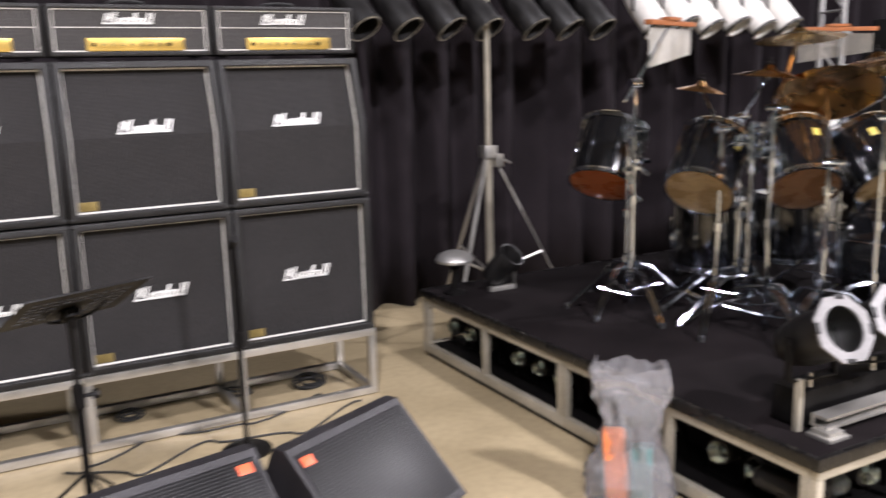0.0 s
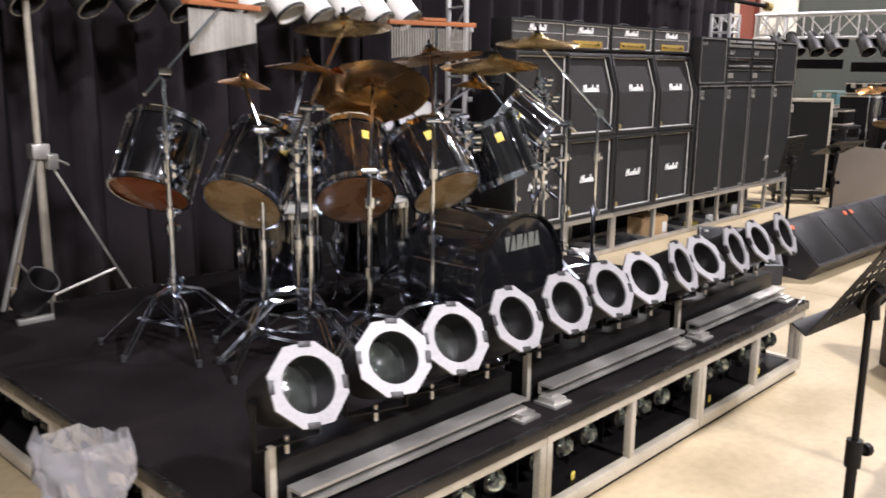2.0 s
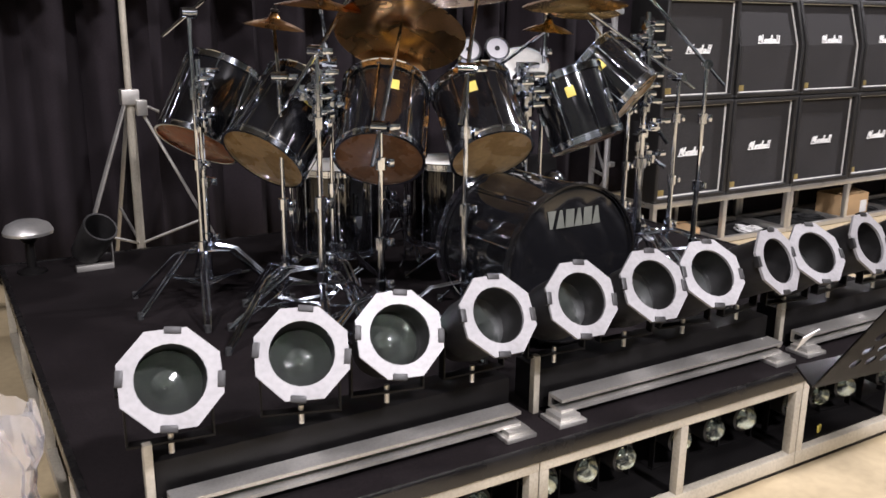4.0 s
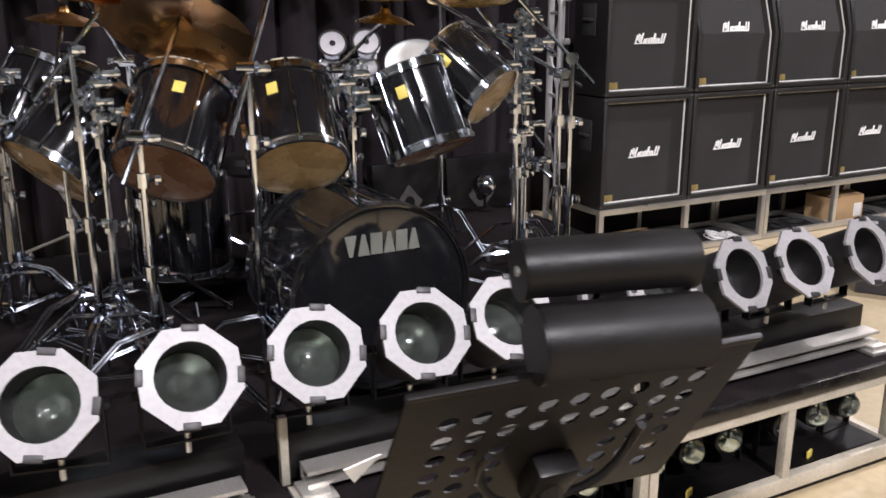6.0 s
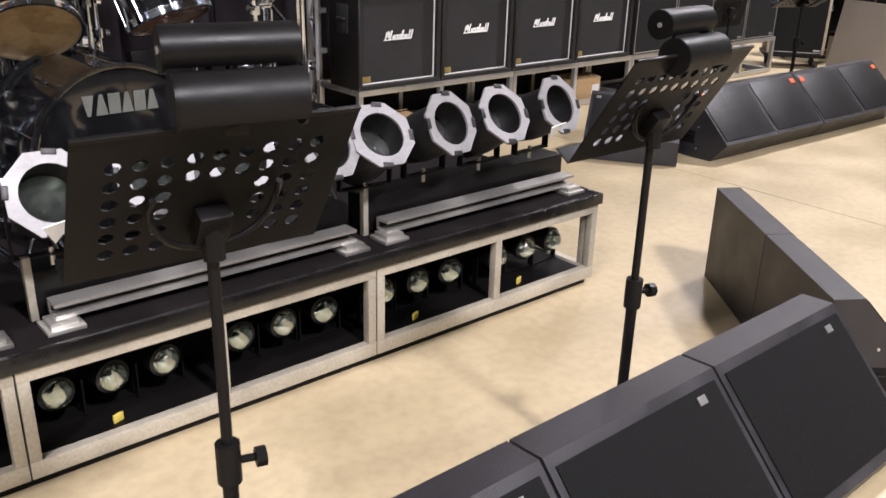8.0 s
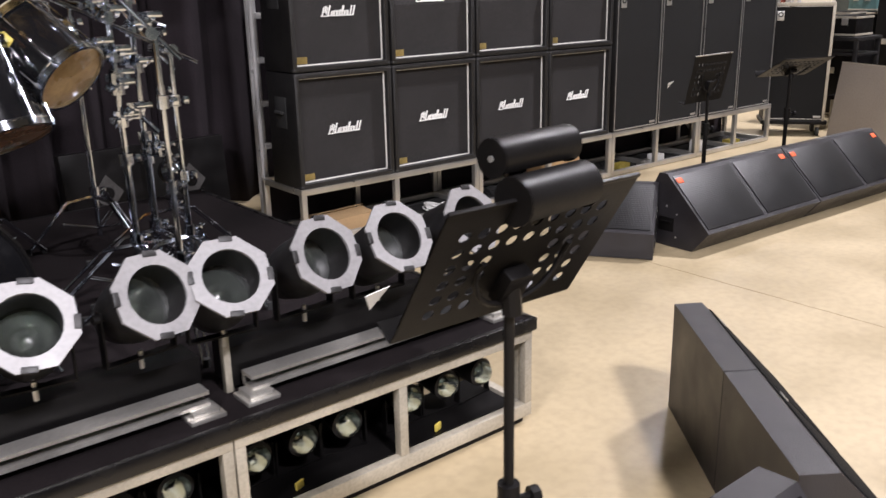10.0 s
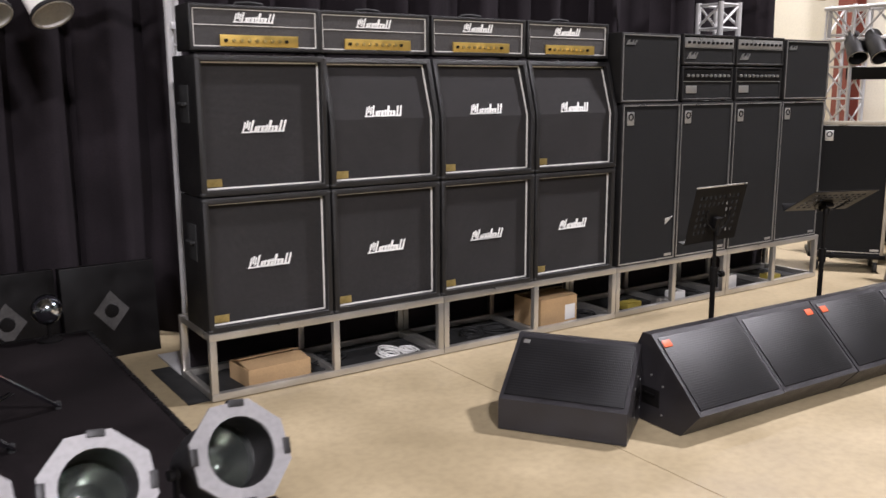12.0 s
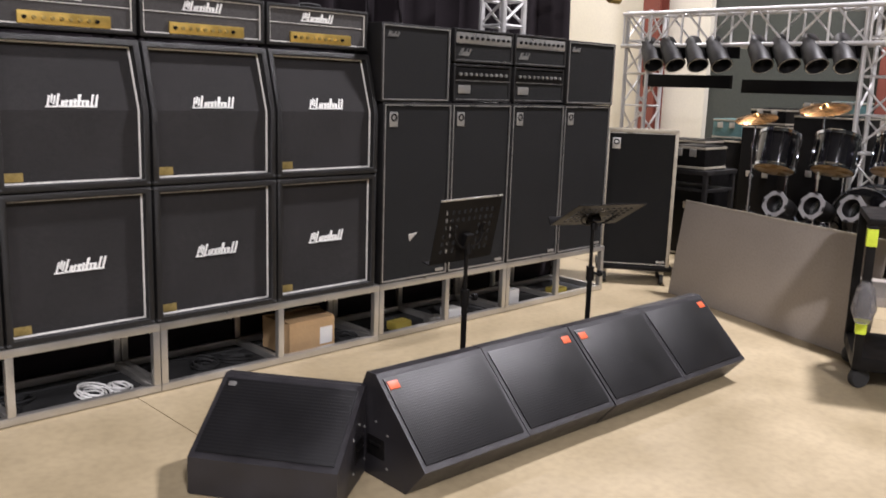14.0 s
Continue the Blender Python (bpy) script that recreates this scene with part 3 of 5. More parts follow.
def riser_lamp():
    """A short black lamp with a round glass, lying behind the riser frame. It looks along -y from its foot."""
    t = thing("floor_par_lamp", "short black lamp with round glass under the riser", "stage lamp", "lamps under the riser")
    part("housing", lathe(B(), [(0.03, 0.22), (0.046, 0.2), (0.052, 0.06), (0.056, 0.015), (0.056, 0.004), (0.046, 0.0), (0.042, 0.02)], 20, pose(0, 0, 0.12, 90, 0, 0) @ pose(0, 0, -0.0, 180, 0, 0), True), M_CAN, t)
    part("reflector", lathe(B(), [(0.042, 0.01), (0.037, 0.03), (0.02, 0.05), (0.004, 0.054)], 18, pose(0, 0, 0.12, -90, 0, 0)), M_SPARKLE, t)
    part("lens", lathe(B(), [(0.045, 0.002), (0.041, -0.016), (0.03, -0.029), (0.015, -0.037), (0.002, -0.039)], 18, pose(0, 0, 0.12, -90, 0, 0)), M_LENS, t, "ribbed clear glass")
    yk = B()
    for s in (-1, 1):
        box(yk, (s * 0.084 - 0.003, 0.04, 0.0), (s * 0.084 + 0.003, 0.065, 0.13))
    box(yk, (-0.091, 0.04, 0.0), (0.091, 0.065, 0.005))
    part("yoke", yk, M_BLACK, t)
    return t


rl = riser_lamp()
first = True
for i in range(6):
    for j in range(3):
        x = RX0 + i * BAYX + BAYX * (0.22 + 0.28 * j)
        m = pose(x, RY0 + 0.14, RB + 0.05, 0, 0, random.uniform(-9, 9))
        if first:
            rl.matrix_basis, first = m, False
        else:
            copy_thing(rl, m)
for i in range(4):
    for j in range(3):
        copy_thing(rl, pose(RX0 + 0.14, RY0 + i * BAYY + BAYY * (0.25 + 0.27 * j), RB + 0.05, 0, 0, -90 + random.uniform(-9, 9)))
for x0 in (RX0 + 0.05,):
    part("lamp_shelf", box(B(), (x0, RY0 + 0.05, RB), (RX1 - 0.05, RY0 + 0.33, RB + 0.048)), M_BLACK, riser)
    part("lamp_shelf", box(B(), (x0, RY0 + 0.335, RB), (x0 + 0.27, RY1 - 0.05, RB + 0.048)), M_BLACK, riser)
for x in (2.86, 3.95, 5.14, 5.72):
    tg = thing("cable_tag", "small yellow tag on a lamp cable", "tag", "yellow cable tags", pose(x, RY0 + 0.075, RB + 0.049, 0, 0, 20))
    part("tag", box(B(), (-0.018, -0.004, 0), (0.018, 0.004, 0.028), 0.002), M_YELLOW, tg)


# ---- front row of lamps on the riser ----
def par_can(r=0.097, length=0.30, can=M_CAN, frame_mat=M_WHITEFRAME, label="", group="", octagon=True):
    """A long lamp can whose mouth centre is the origin, looking along -y; hung in a yoke."""
    t = thing("par_lamp", label, "stage lamp", group)
    m = pose(0, 0, 0, -90, 0, 0)
    part("can", lathe(B(), [(r, 0.0), (r, length * 0.55), (r * 0.98, length * 0.56), (r * 0.98, length * 0.62), (r * 0.8, length * 0.9), (r * 0.5, length), (r * 0.2, length + 0.03),
                            (r * 0.2, length + 0.02), (r * 0.75, length * 0.88), (r * 0.93, length * 0.6), (r * 0.95, 0.0)], 24, m), can, t)
    part("reflector", lathe(B(), [(r * 0.9, length * 0.42), (r * 0.75, length * 0.55), (r * 0.4, length * 0.66), (0.004, length * 0.68)], 20, m), M_REFLECTOR, t)
    part("lens", lathe(B(), [(r * 0.92, length * 0.40), (r * 0.6, length * 0.36), (0.004, length * 0.345)], 20, m), M_LENS, t, "ribbed lamp glass")
    if octagon:
        bm = B()
        n = 24
        rings = []
        for yy, kind in ((-0.014, 1), (-0.014, 0), (-0.004, 0), (-0.004, 1)):
            ring = []
            for i in range(n):
                a = 2 * math.pi * i / n + radians(22.5)
                if kind:
                    k = 1.32 * r * math.cos(math.pi / 8) / math.cos((a - radians(22.5)) % (math.pi / 4) - math.pi / 8)
                else:
                    k = 0.865 * r
                ring.append(V(k * math.cos(a), yy, k * math.sin(a)))
            rings.append(ring)
        rings.append(rings[0])
        loops = [[bm.verts.new(p) for p in ring] for ring in rings[:4]]
        for a, b in zip(loops, loops[1:] + loops[:1]):
            for i in range(n):
                bm.faces.new((a[i], a[(i + 1) % n], b[(i + 1) % n], b[i]))
        part("gel_frame", bm, frame_mat, t, "white eight-sided filter frame", 25)
        for a in (0, 90, 180, 270):
            part("frame_clip", box(B(), (-0.02, -0.018, r * 1.10), (0.02, 0.006, r * 1.285), 0.003, pose(0, 0, 0, 0, a + 8, 0)), M_CAN, t)
    else:
        part("mouth_ring", lathe(B(), [(r, -0.002), (r * 1.1, 0.0), (r * 1.1, 0.02), (r, 0.022)], 24, m), frame_mat, t)
        part("rim_wire", lathe(B(), [(r * 0.97, -0.004), (r * 1.03, -0.006), (r * 1.06, -0.003), (r * 0.97, -0.003)], 24, m), M_ALU_DULL, t, "worn bright rim")
    return t


ROWX = [2.61, 2.94, 3.22, 3.54, 3.85, 4.15, 4.42, 4.75, 4.97, 5.29, 5.57, 5.89]
LAMPY, LAMPZ = 1.885, 0.845
pc = par_can(label="black par lamp with a white octagonal filter frame", group="front lamps on the riser")
TILTS = [(28, -8), (30, -18), (30, -12), (32, -1), (29, -6), (32, -6), (36, -8), (28, 8), (38, -6), (28, 6), (34, 2), (28, 6)]
for i, (x, (up, yw)) in enumerate(zip(ROWX, TILTS)):
    m = pose(x, LAMPY, LAMPZ, -up, 0, yw)
    t = pc if i == 0 else copy_thing(pc, m)
    t.matrix_basis = m
for i, (x, (up, yw)) in enumerate(zip(ROWX, TILTS)):
    back = pose(x, LAMPY, LAMPZ, -up, 0, yw) @ V(0, 0.15, 0)
    yk = thing("lamp_yoke", "flat black steel yoke carrying a par lamp", "lamp bracket", "lamp yokes on the riser")
    yk.matrix_basis = pose(back.x, back.y, 0.6, 0, 0, yw)
    zc = back.z - 0.6
    bm = B()
    for s in (-1, 1):
        box(bm, (s * 0.107 - 0.003, -0.016, 0.03), (s * 0.107 + 0.003, 0.016, zc + 0.02), 0.002)
        tube(bm, (s * 0.098, 0, zc), (s * 0.125, 0, zc), 0.014, seg=8)
    box(bm, (-0.11, -0.016, 0.024), (0.11, 0.016, 0.03))
    part("strap", bm, M_BLACK, yk)
    part("bolt", tube(B(), (0, 0, -0.01), (0, 0, 0.045), 0.008, seg=8), M_ALU, yk)
BARS = [(2.56, 3.68), (3.78, 4.90), (4.98, 6.08)]
for xa, xb in BARS:
    t = thing("lamp_bar", "floor bar of aluminium channel carrying four par lamps", "lamp bar", "lamp bars on the riser", pose(xa, 1.95, RZ + 0.001))
    w = xb - xa
    rb = B()
    prism(rb, [(-0.04, 0.028), (0.03, 0.028), (0.03, 0.075), (-0.04, 0.075), (-0.04, 0.064), (0.018, 0.064), (0.018, 0.039), (-0.04, 0.039)], 0.04, w - 0.02)
    part("front_channel", rb, M_ALU, t, "bare aluminium channel", 0)
    # Black filler puts the shade into the channel's open front.
    part("shade_filler", box(B(), (0.045, 0.008, 0.0395), (w - 0.025, 0.0175, 0.0635)), M_BLACK, t)
    part("lamp_box", box(B(), (0.02, 0.055, 0.012), (w, 0.19, 0.148), 0.004), M_BLACK, t, "black box section holding the lamps")
    for x in (0.0, w - 0.1):
        fb = B()
        box(fb, (x, -0.085, 0.0), (x + 0.11, 0.02, 0.014), 0.003)
        box(fb, (x + 0.015, -0.07, 0.0145), (x + 0.095, 0.01, 0.03), 0.003)
        part("foot", fb, M_ALU, t, "stepped aluminium foot")
    part("end_post", box(B(), (-0.005, 0.05, 0.0), (0.018, 0.075, 0.2), 0.002), M_ALU_DULL, t)


# ---- drum kit ----
def axis_pose(p, axis, spin=0.0):
    return Matrix.Translation(p) @ Vector(axis).normalized().to_track_quat("Z", "Y").to_matrix().to_4x4() @ pose(0, 0, 0, 0, 0, spin)


def drum(name, r, length, bottom_mat, top_mat, lugs, label, group="", badge_at=None, hoop=M_CHROME, wide=0.014):
    """A drum on its own z axis, bottom head at z=0."""
    t = thing(name, label, "drum", group)
    part("shell", lathe(B(), [(r, 0.01), (r + 0.002, 0.03), (r + 0.002, length - 0.03), (r, length - 0.01)], 36), M_LACQUER, t, "black gloss shell")
    for z, nm, mt, s in ((0.0, "bottom_head", bottom_mat, -1), (length, "top_head", top_mat, 1)):
        part(nm, lathe(B(), [(r + 0.003, z - s * 0.012), (r + 0.003, z), (r * 0.97, z + s * 0.002), (r * 0.5, z + s * 0.001), (0.003, z)], 36), mt, t)
        part("hoop", lathe(B(), [(r + 0.006, z - s * 0.022), (r + 0.006 + wide * 0.4, z - s * 0.022), (r + 0.006 + wide * 0.4, z - s * 0.016), (r + 0.010, z - s * 0.014), (r + 0.010, z + s * 0.007),
                                 (r + 0.014, z + s * 0.010), (r + 0.003, z + s * 0.010), (r + 0.004, z - s * 0.002)], 36), hoop, t, "hoop")
    for i in range(lugs):
        a = 2 * math.pi * (i + 0.5) / lugs
        c, sn = math.cos(a), math.sin(a)
        bm = B()
        tube(bm, ((r + 0.013) * c, (r + 0.013) * sn, -0.004), ((r + 0.013) * c, (r + 0.013) * sn, length + 0.004), 0.0032, seg=6)
        for z in (0.004, length - 0.016):
            tube(bm, ((r + 0.013) * c, (r + 0.013) * sn, z), ((r + 0.013) * c, (r + 0.013) * sn, z + 0.014), 0.008, seg=6)
        box(bm, (-0.008, -0.006, -0.03), (0.016, 0.006, 0.03), 0.004, pose((r) * c, r * sn, length / 2, 0, 0, math.degrees(a)))
        part("tension_lug", bm, M_CHROME, t)
    if badge_at is not None:
        bm = box(B(), (r + 0.003, -0.019, length * 0.62), (r + 0.006, 0.019, length * 0.62 + 0.045), 0.001, pose(0, 0, 0, 0, 0, badge_at))
        part("badge", bm, M_YELLOW, t, "small yellow badge")
    return t


SEAT = V(4.25, 3.75, 0)


def aim(bottom, tilt, to=SEAT):
    d = V(to.x - bottom[0], to.y - bottom[1], 0).normalized()
    return d * math.sin(radians(tilt)) + V(0, 0, math.cos(radians(tilt)))


def place_drum(t, bottom, axis, face=(2.6, 0.0)):
    """Stands the drum on the given bottom point, turned so that its own +x side faces the given place."""
    z = Vector(axis).normalized()
    x = V(face[0] - bottom[0], face[1] - bottom[1], 0)
    x = (x - z * x.dot(z)).normalized()
    y = z.cross(x)
    t.matrix_basis = Matrix(((x.x, y.x, z.x, bottom[0]), (x.y, y.y, z.y, bottom[1]), (x.z, y.z, z.z, bottom[2]), (0, 0, 0, 1)))
    return t


RACK = "rack toms of the drum kit"
TOMS = [  # bottom centre, radius, length, tilt, bottom head
    ((3.28, 4.02, 1.10), 0.19, 0.38, 34, M_HEAD_RED, "large black rack tom with an orange bottom head", None),
    ((3.36, 3.32, 1.12), 0.175, 0.36, 46, M_HEAD, "black gloss rack tom with an amber bottom head", 0),
    ((3.69, 2.93, 1.15), 0.168, 0.34, 44, M_HEAD_DARK, "black gloss rack tom with a brown bottom head", 0),
    ((4.11, 2.77, 1.16), 0.16, 0.32, 42, M_HEAD, "black gloss rack tom with an amber bottom head", 0),
    ((4.64, 2.82, 1.17), 0.155, 0.30, 25, M_HEAD_DARK, "black gloss rack tom with a brown bottom head", 0),
    ((4.88, 2.80, 1.36), 0.125, 0.26, 52, M_HEAD, "small black tom tilted steeply inwards", 0),
]
for bottom, r, ln, tilt, hm, lb, bd in TOMS:
    d = drum("rack_tom", r, ln, hm, M_HEAD_WHITE, 8, lb, RACK, bd)
    place_drum(d, bottom, aim(bottom, tilt, SEAT if hm is not M_HEAD_RED else V(4.2, 4.55, 0)))
M_EMBLEM = material("dull_pale_print", (0.13, 0.135, 0.115), 0.55, 0, 0.15, 12, 90, 0.05)


def emblem_blocks(x, z, w, h):
    """A row of six plain wedge and slab shapes."""
    bm, cell = B(), w / 6
    for i, kind in enumerate("vtstst"):
        a, b = x + i * cell + cell * 0.04, x + (i + 1) * cell - cell * 0.04
        m, q = (a + b) / 2, cell * 0.13
        up = [[(a, z), (b, z), (m + q, z + h), (m - q, z + h)]]
        down = [[(m - q, z), (m + q, z), (b, z + h), (a, z + h)]]
        slab = [[(a, z), (b, z), (b, z + h), (a, z + h)]]
        for poly in {"t": up, "v": down, "s": slab}[kind]:
            bridge(bm, [[V(c, -0.002, d) for c, d in poly], [V(c, 0.0, d) for c, d in poly]])
    return bm


# bass drum lies on its side, front head to the audience
bass = drum("bass_drum", 0.30, 0.46, M_LACQUER, M_HEAD_WHITE, 10, "black gloss bass drum with a black front head", "", None, M_LACQUER, 0.03)
bass.matrix_basis = Matrix.Translation((4.27, 2.44, RZ + 0.335)) @ pose(0, 0, 0, -90, 0, 2)
part("front_lettering", (lambda bm: (bmesh.ops.transform(bm, matrix=pose(0, 0, -0.004, 90, 0, 0), verts=bm.verts[:]), bm)[1])(emblem_blocks(-0.135, 0.15, 0.27, 0.07)),
     M_EMBLEM, bass, "dull pale row of block shapes")
for s in (-1, 1):
    bm = B()
    tube(bm, (s * 0.26, 0.14, 0.12), (s * 0.36, 0.325, 0.05), 0.008)
    part("spur", bm, M_CHROME, bass)
for z, ring_mat in ((-0.004, M_EDGE), (0.464, M_CHROME)):
    part("claw_ring", lathe(B(), [(0.311, z - 0.016), (0.318, z - 0.016), (0.318, z + 0.016), (0.311, z + 0.016), (0.311, z - 0.016)], 40), ring_mat, bass, "hoop inlay")
for (x, y), r, ln in (((3.86, 3.72), 0.20, 0.40), ((4.42, 3.62), 0.19, 0.40)):
    d = drum("floor_tom", r, ln, M_HEAD, M_HEAD_WHITE, 8, "black gloss floor tom on three chrome legs", "floor toms")
    d.matrix_basis = pose(x, y, RZ + 0.16)
    for a in (30, 150, 270):
        c, s = math.cos(radians(a)), math.sin(radians(a))
        bm = B()
        sweep(bm, [((r + 0.025) * c, (r + 0.025) * s, 0.3), ((r + 0.025) * c, (r + 0.025) * s, -0.1), ((r + 0.05) * c, (r + 0.05) * s, -0.157)], 0.006)
        box(bm, (r + 0.001, -0.02, 0.12), (r + 0.035, 0.02, 0.2), 0.006, pose(0, 0, 0, 0, 0, a))
        part("leg", bm, M_CHROME, d)
snare = drum("snare_drum", 0.15, 0.12, M_HEAD_WHITE, M_HEAD_WHITE, 8, "black snare drum with a white coated head", "")
place_drum(snare, (5.17, 4.06, 1.33), V(-0.35, -0.55, 0.75))
for i, (dx, dz) in enumerate(((-0.075, 0.14), (0.07, 0.145), (-0.085, 0.025), (0.062, 0.03))):
    t = thing("tube_drum", "slim chrome-rimmed tube drum with a pale head", "drum", "cluster of tube drums")
    t.matrix_basis = axis_pose((4.66 + dx, 3.68 - dx * 0.3, 1.39 + dz), (-0.25, -0.75, 0.42))
    part("shell", lathe(B(), [(0.055, -0.3), (0.055, -0.01)], 20, None, True), M_LACQUER, t)
    part("head", lathe(B(), [(0.058, 0.0), (0.03, 0.003), (0.012, 0.003)], 20), M_HEAD_GREY, t)
    part("centre_dot", lathe(B(), [(0.014, 0.005), (0.001, 0.006)], 12), M_BLACK, t)
    part("hoop", lathe(B(), [(0.056, -0.025), (0.066, -0.025), (0.066, 0.007), (0.056, 0.007), (0.056, -0.025)], 20), M_CHROME, t)


def stand_base(t, x, y, z0, top, spread=0.40, turn=20, hub=0.25, r=0.0125):
    """A chrome tripod with a telescopic pole, straight up from (x, y)."""
    m = pose(x, y, z0)
    mid = (top - z0) * 0.5
    pole = part("pole", (lambda bm: (tube(bm, (0, 0, 0.05), (0, 0, mid), r), tube(bm, (0, 0, mid), (0, 0, top - z0), r * 0.75), bm)[2])(B()), M_CHROME, t)
    pole.matrix_basis = m
    for zz in (mid, hub + 0.02, min(mid + 0.3, top - z0 - 0.08)):
        cl = B()
        tube(cl, (0, 0, zz - 0.02), (0, 0, zz + 0.025), r * 1.7)
        tube(cl, (0, 0, zz), (0.045, 0.01, zz), 0.006, seg=6)
        box(cl, (0.035, -0.006, zz - 0.016), (0.055, 0.022, zz + 0.016), 0.004)
        part("clamp", cl, M_CHROME, t).matrix_basis = m
    for k in range(3):
        a = radians(turn + 120 * k)
        c, s = math.cos(a), math.sin(a)
        lb = B()
        for off in (-0.011, 0.011):
            sweep(lb, [(-s * off, c * off, hub), (0.13 * c - s * off, 0.13 * s + c * off, hub - 0.02), (spread * c - s * off, spread * s + c * off, 0.012)], 0.0065)
            tube(lb, (-s * off, c * off, 0.09), (spread * 0.5 * c - s * off, spread * 0.5 * s + c * off, hub * 0.52), 0.004, seg=6)
        lg = part("leg", lb, M_CHROME, t)
        lg.matrix_basis = m
        part("rubber_foot", tube(B(), (spread * c, spread * s, 0.0), (spread * c, spread * s, 0.03), 0.013, seg=8), M_RUBBER, lg)


td = thing("tube_drum_stand", "chrome stand holding a cluster of tube drums", "drum hardware")
stand_base(td, 4.70, 3.80, RZ, 1.56, 0.36, 35)
for z in (1.36, 1.47):
    bm = B()
    tube(bm, (4.585, 3.83, z), (4.815, 3.765, z), 0.009, seg=8)
    tube(bm, (4.70, 3.80, z - 0.025), (4.70, 3.80, z + 0.025), 0.024, seg=10)
    part("cross_arm", bm, M_CHROME, td)


def cymbal_profile(r):
    return [(0.004, 0.03), (r * 0.1, 0.026), (r * 0.19, 0.006), (r * 0.22, 0.0), (r * 0.6, -0.012), (r * 0.97, -0.03), (r, -0.033), (r * 0.97, -0.0325), (r * 0.6, -0.0145), (r * 0.22, -0.0025), (r * 0.19, 0.0035), (0.004, 0.0275)]


def cymbal_stand(x, y, top, cym, r, normal, mat, turn=20, counter=0.22, label="", spread=0.40):
    """A tripod stand with a boom that runs from the pole's top to the cymbal."""
    t = thing("cymbal_stand", label, "cymbal stand", "cymbal stands")
    stand_base(t, x, y, RZ, top, spread, turn)
    a, b = V(x, y, top), Vector(cym)
    d = (b - a).normalized()
    n = Vector(normal).normalized()
    bm = B()
    tube(bm, a - d * counter, b - n * 0.02, 0.008)
    tube(bm, b - n * 0.05, b + n * 0.05, 0.005, seg=8)
    part("boom", bm, M_CHROME, t)
    tb = B()
    side = V(d.y, -d.x, 0).normalized() if abs(d.z) < 0.99 else V(1, 0, 0)
    tube(tb, a - side * 0.03, a + side * 0.03, 0.022, seg=12)
    tube(tb, a + side * 0.03, a + side * 0.05, 0.008, seg=8)
    box(tb, (-0.02, -0.006, -0.012), (0.02, 0.006, 0.012), 0.004, Matrix.Translation(a + side * 0.055))
    part("tilter", tb, M_CHROME, t)
    cy = part("cymbal", lathe(B(), cymbal_profile(r), 44), mat, t, "thin bronze cymbal", 50)
    cy.matrix_basis = axis_pose(b, n)
    part("wing_nut", lathe(B(), [(0.018, 0.03), (0.018, 0.038), (0.008, 0.042), (0.008, 0.06), (0.001, 0.062)], 10), M_BLACK, cy)
    return t


CS = "chrome boom stand holding a bronze cymbal"
cymbal_stand(3.44, 2.93, 1.56, (3.73, 3.04, 1.92), 0.215, (0.05, 0.12, 1), M_BRONZE_L, 10, 0.2, CS)
cymbal_stand(3.59, 2.72, 1.30, (3.77, 2.90, 1.64), 0.25, (0.36, 0.44, 0.82), M_BRONZE, 75, 0.16, "chrome stand holding a large dark bronze cymbal tilted to the drummer")
cymbal_stand(3.93, 2.68, 1.50, (4.07, 2.84, 1.79), 0.24, (-0.05, 0.16, 1), M_BRONZE, 40, 0.24, CS)
cymbal_stand(5.12, 2.62, 1.50, (4.86, 2.84, 1.88), 0.22, (-0.1, -0.08, 1), M_BRONZE_L, 15, 0.12, CS)
cymbal_stand(5.30, 2.95, 1.42, (4.62, 2.92, 1.77), 0.225, (-0.12, -0.1, 1), M_BRONZE_L, 50, 0.12, CS)
cymbal_stand(3.40, 3.22, 1.45, (3.47, 3.44, 1.67), 0.125, (0.1, -0.1, 1), M_BRONZE, 95, 0.1, "chrome stand with a small bronze splash cymbal")
cymbal_stand(3.66, 3.32, 1.5, (3.50, 3.02, 1.74), 0.17, (0.08, -0.05, 1), M_BRONZE, 30, 0.1, CS)
cymbal_stand(4.44, 3.28, 1.45, (4.53, 2.98, 1.66), 0.11, (0.05, -0.05, 1), M_BRONZE_L, 15, 0.1, "chrome stand with a small bright splash cymbal")
cymbal_stand(5.43, 3.42, 1.40, (5.24, 3.62, 1.75), 0.20, (-0.1, -0.15, 1), M_BRONZE_L, 30, 0.12, CS)


def tom_post(x, y, z1, arms, spread=0.0):
    """A chrome post with clamps and arms that hold the toms."""
    t = thing("tom_post", "chrome tom holder post with clamps and arms", "drum hardware", "tom holders")
    stand_base(t, x, y, RZ, z1, 0.38, random.uniform(0, 90), 0.26, 0.015)
    for z, p in arms:
        p = Vector(p)
        a = V(x, y, z)
        bm = B()
        mid = V((p.x * 0.4 + x * 0.6), (p.y * 0.4 + y * 0.6), z + 0.03)
        sweep(bm, [a, mid, p], 0.010, 8)
        for c in (a, mid):
            tube(bm, c - V(0, 0, 0.03), c + V(0, 0, 0.03), 0.026, seg=10)
            tube(bm, c - V(0.04, 0.02, 0), c + V(0.04, 0.02, 0), 0.015, seg=8)
            box(bm, (-0.03, -0.03, -0.012), (0.03, 0.03, 0.012), 0.006, Matrix.Translation(c + V(0.02, -0.03, 0.02)))
            tube(bm, c + V(-0.03, -0.03, 0.0), c + V(-0.03, -0.06, 0.0), 0.006, seg=6)
        part("clamp_arm", bm, M_CHROME, t)


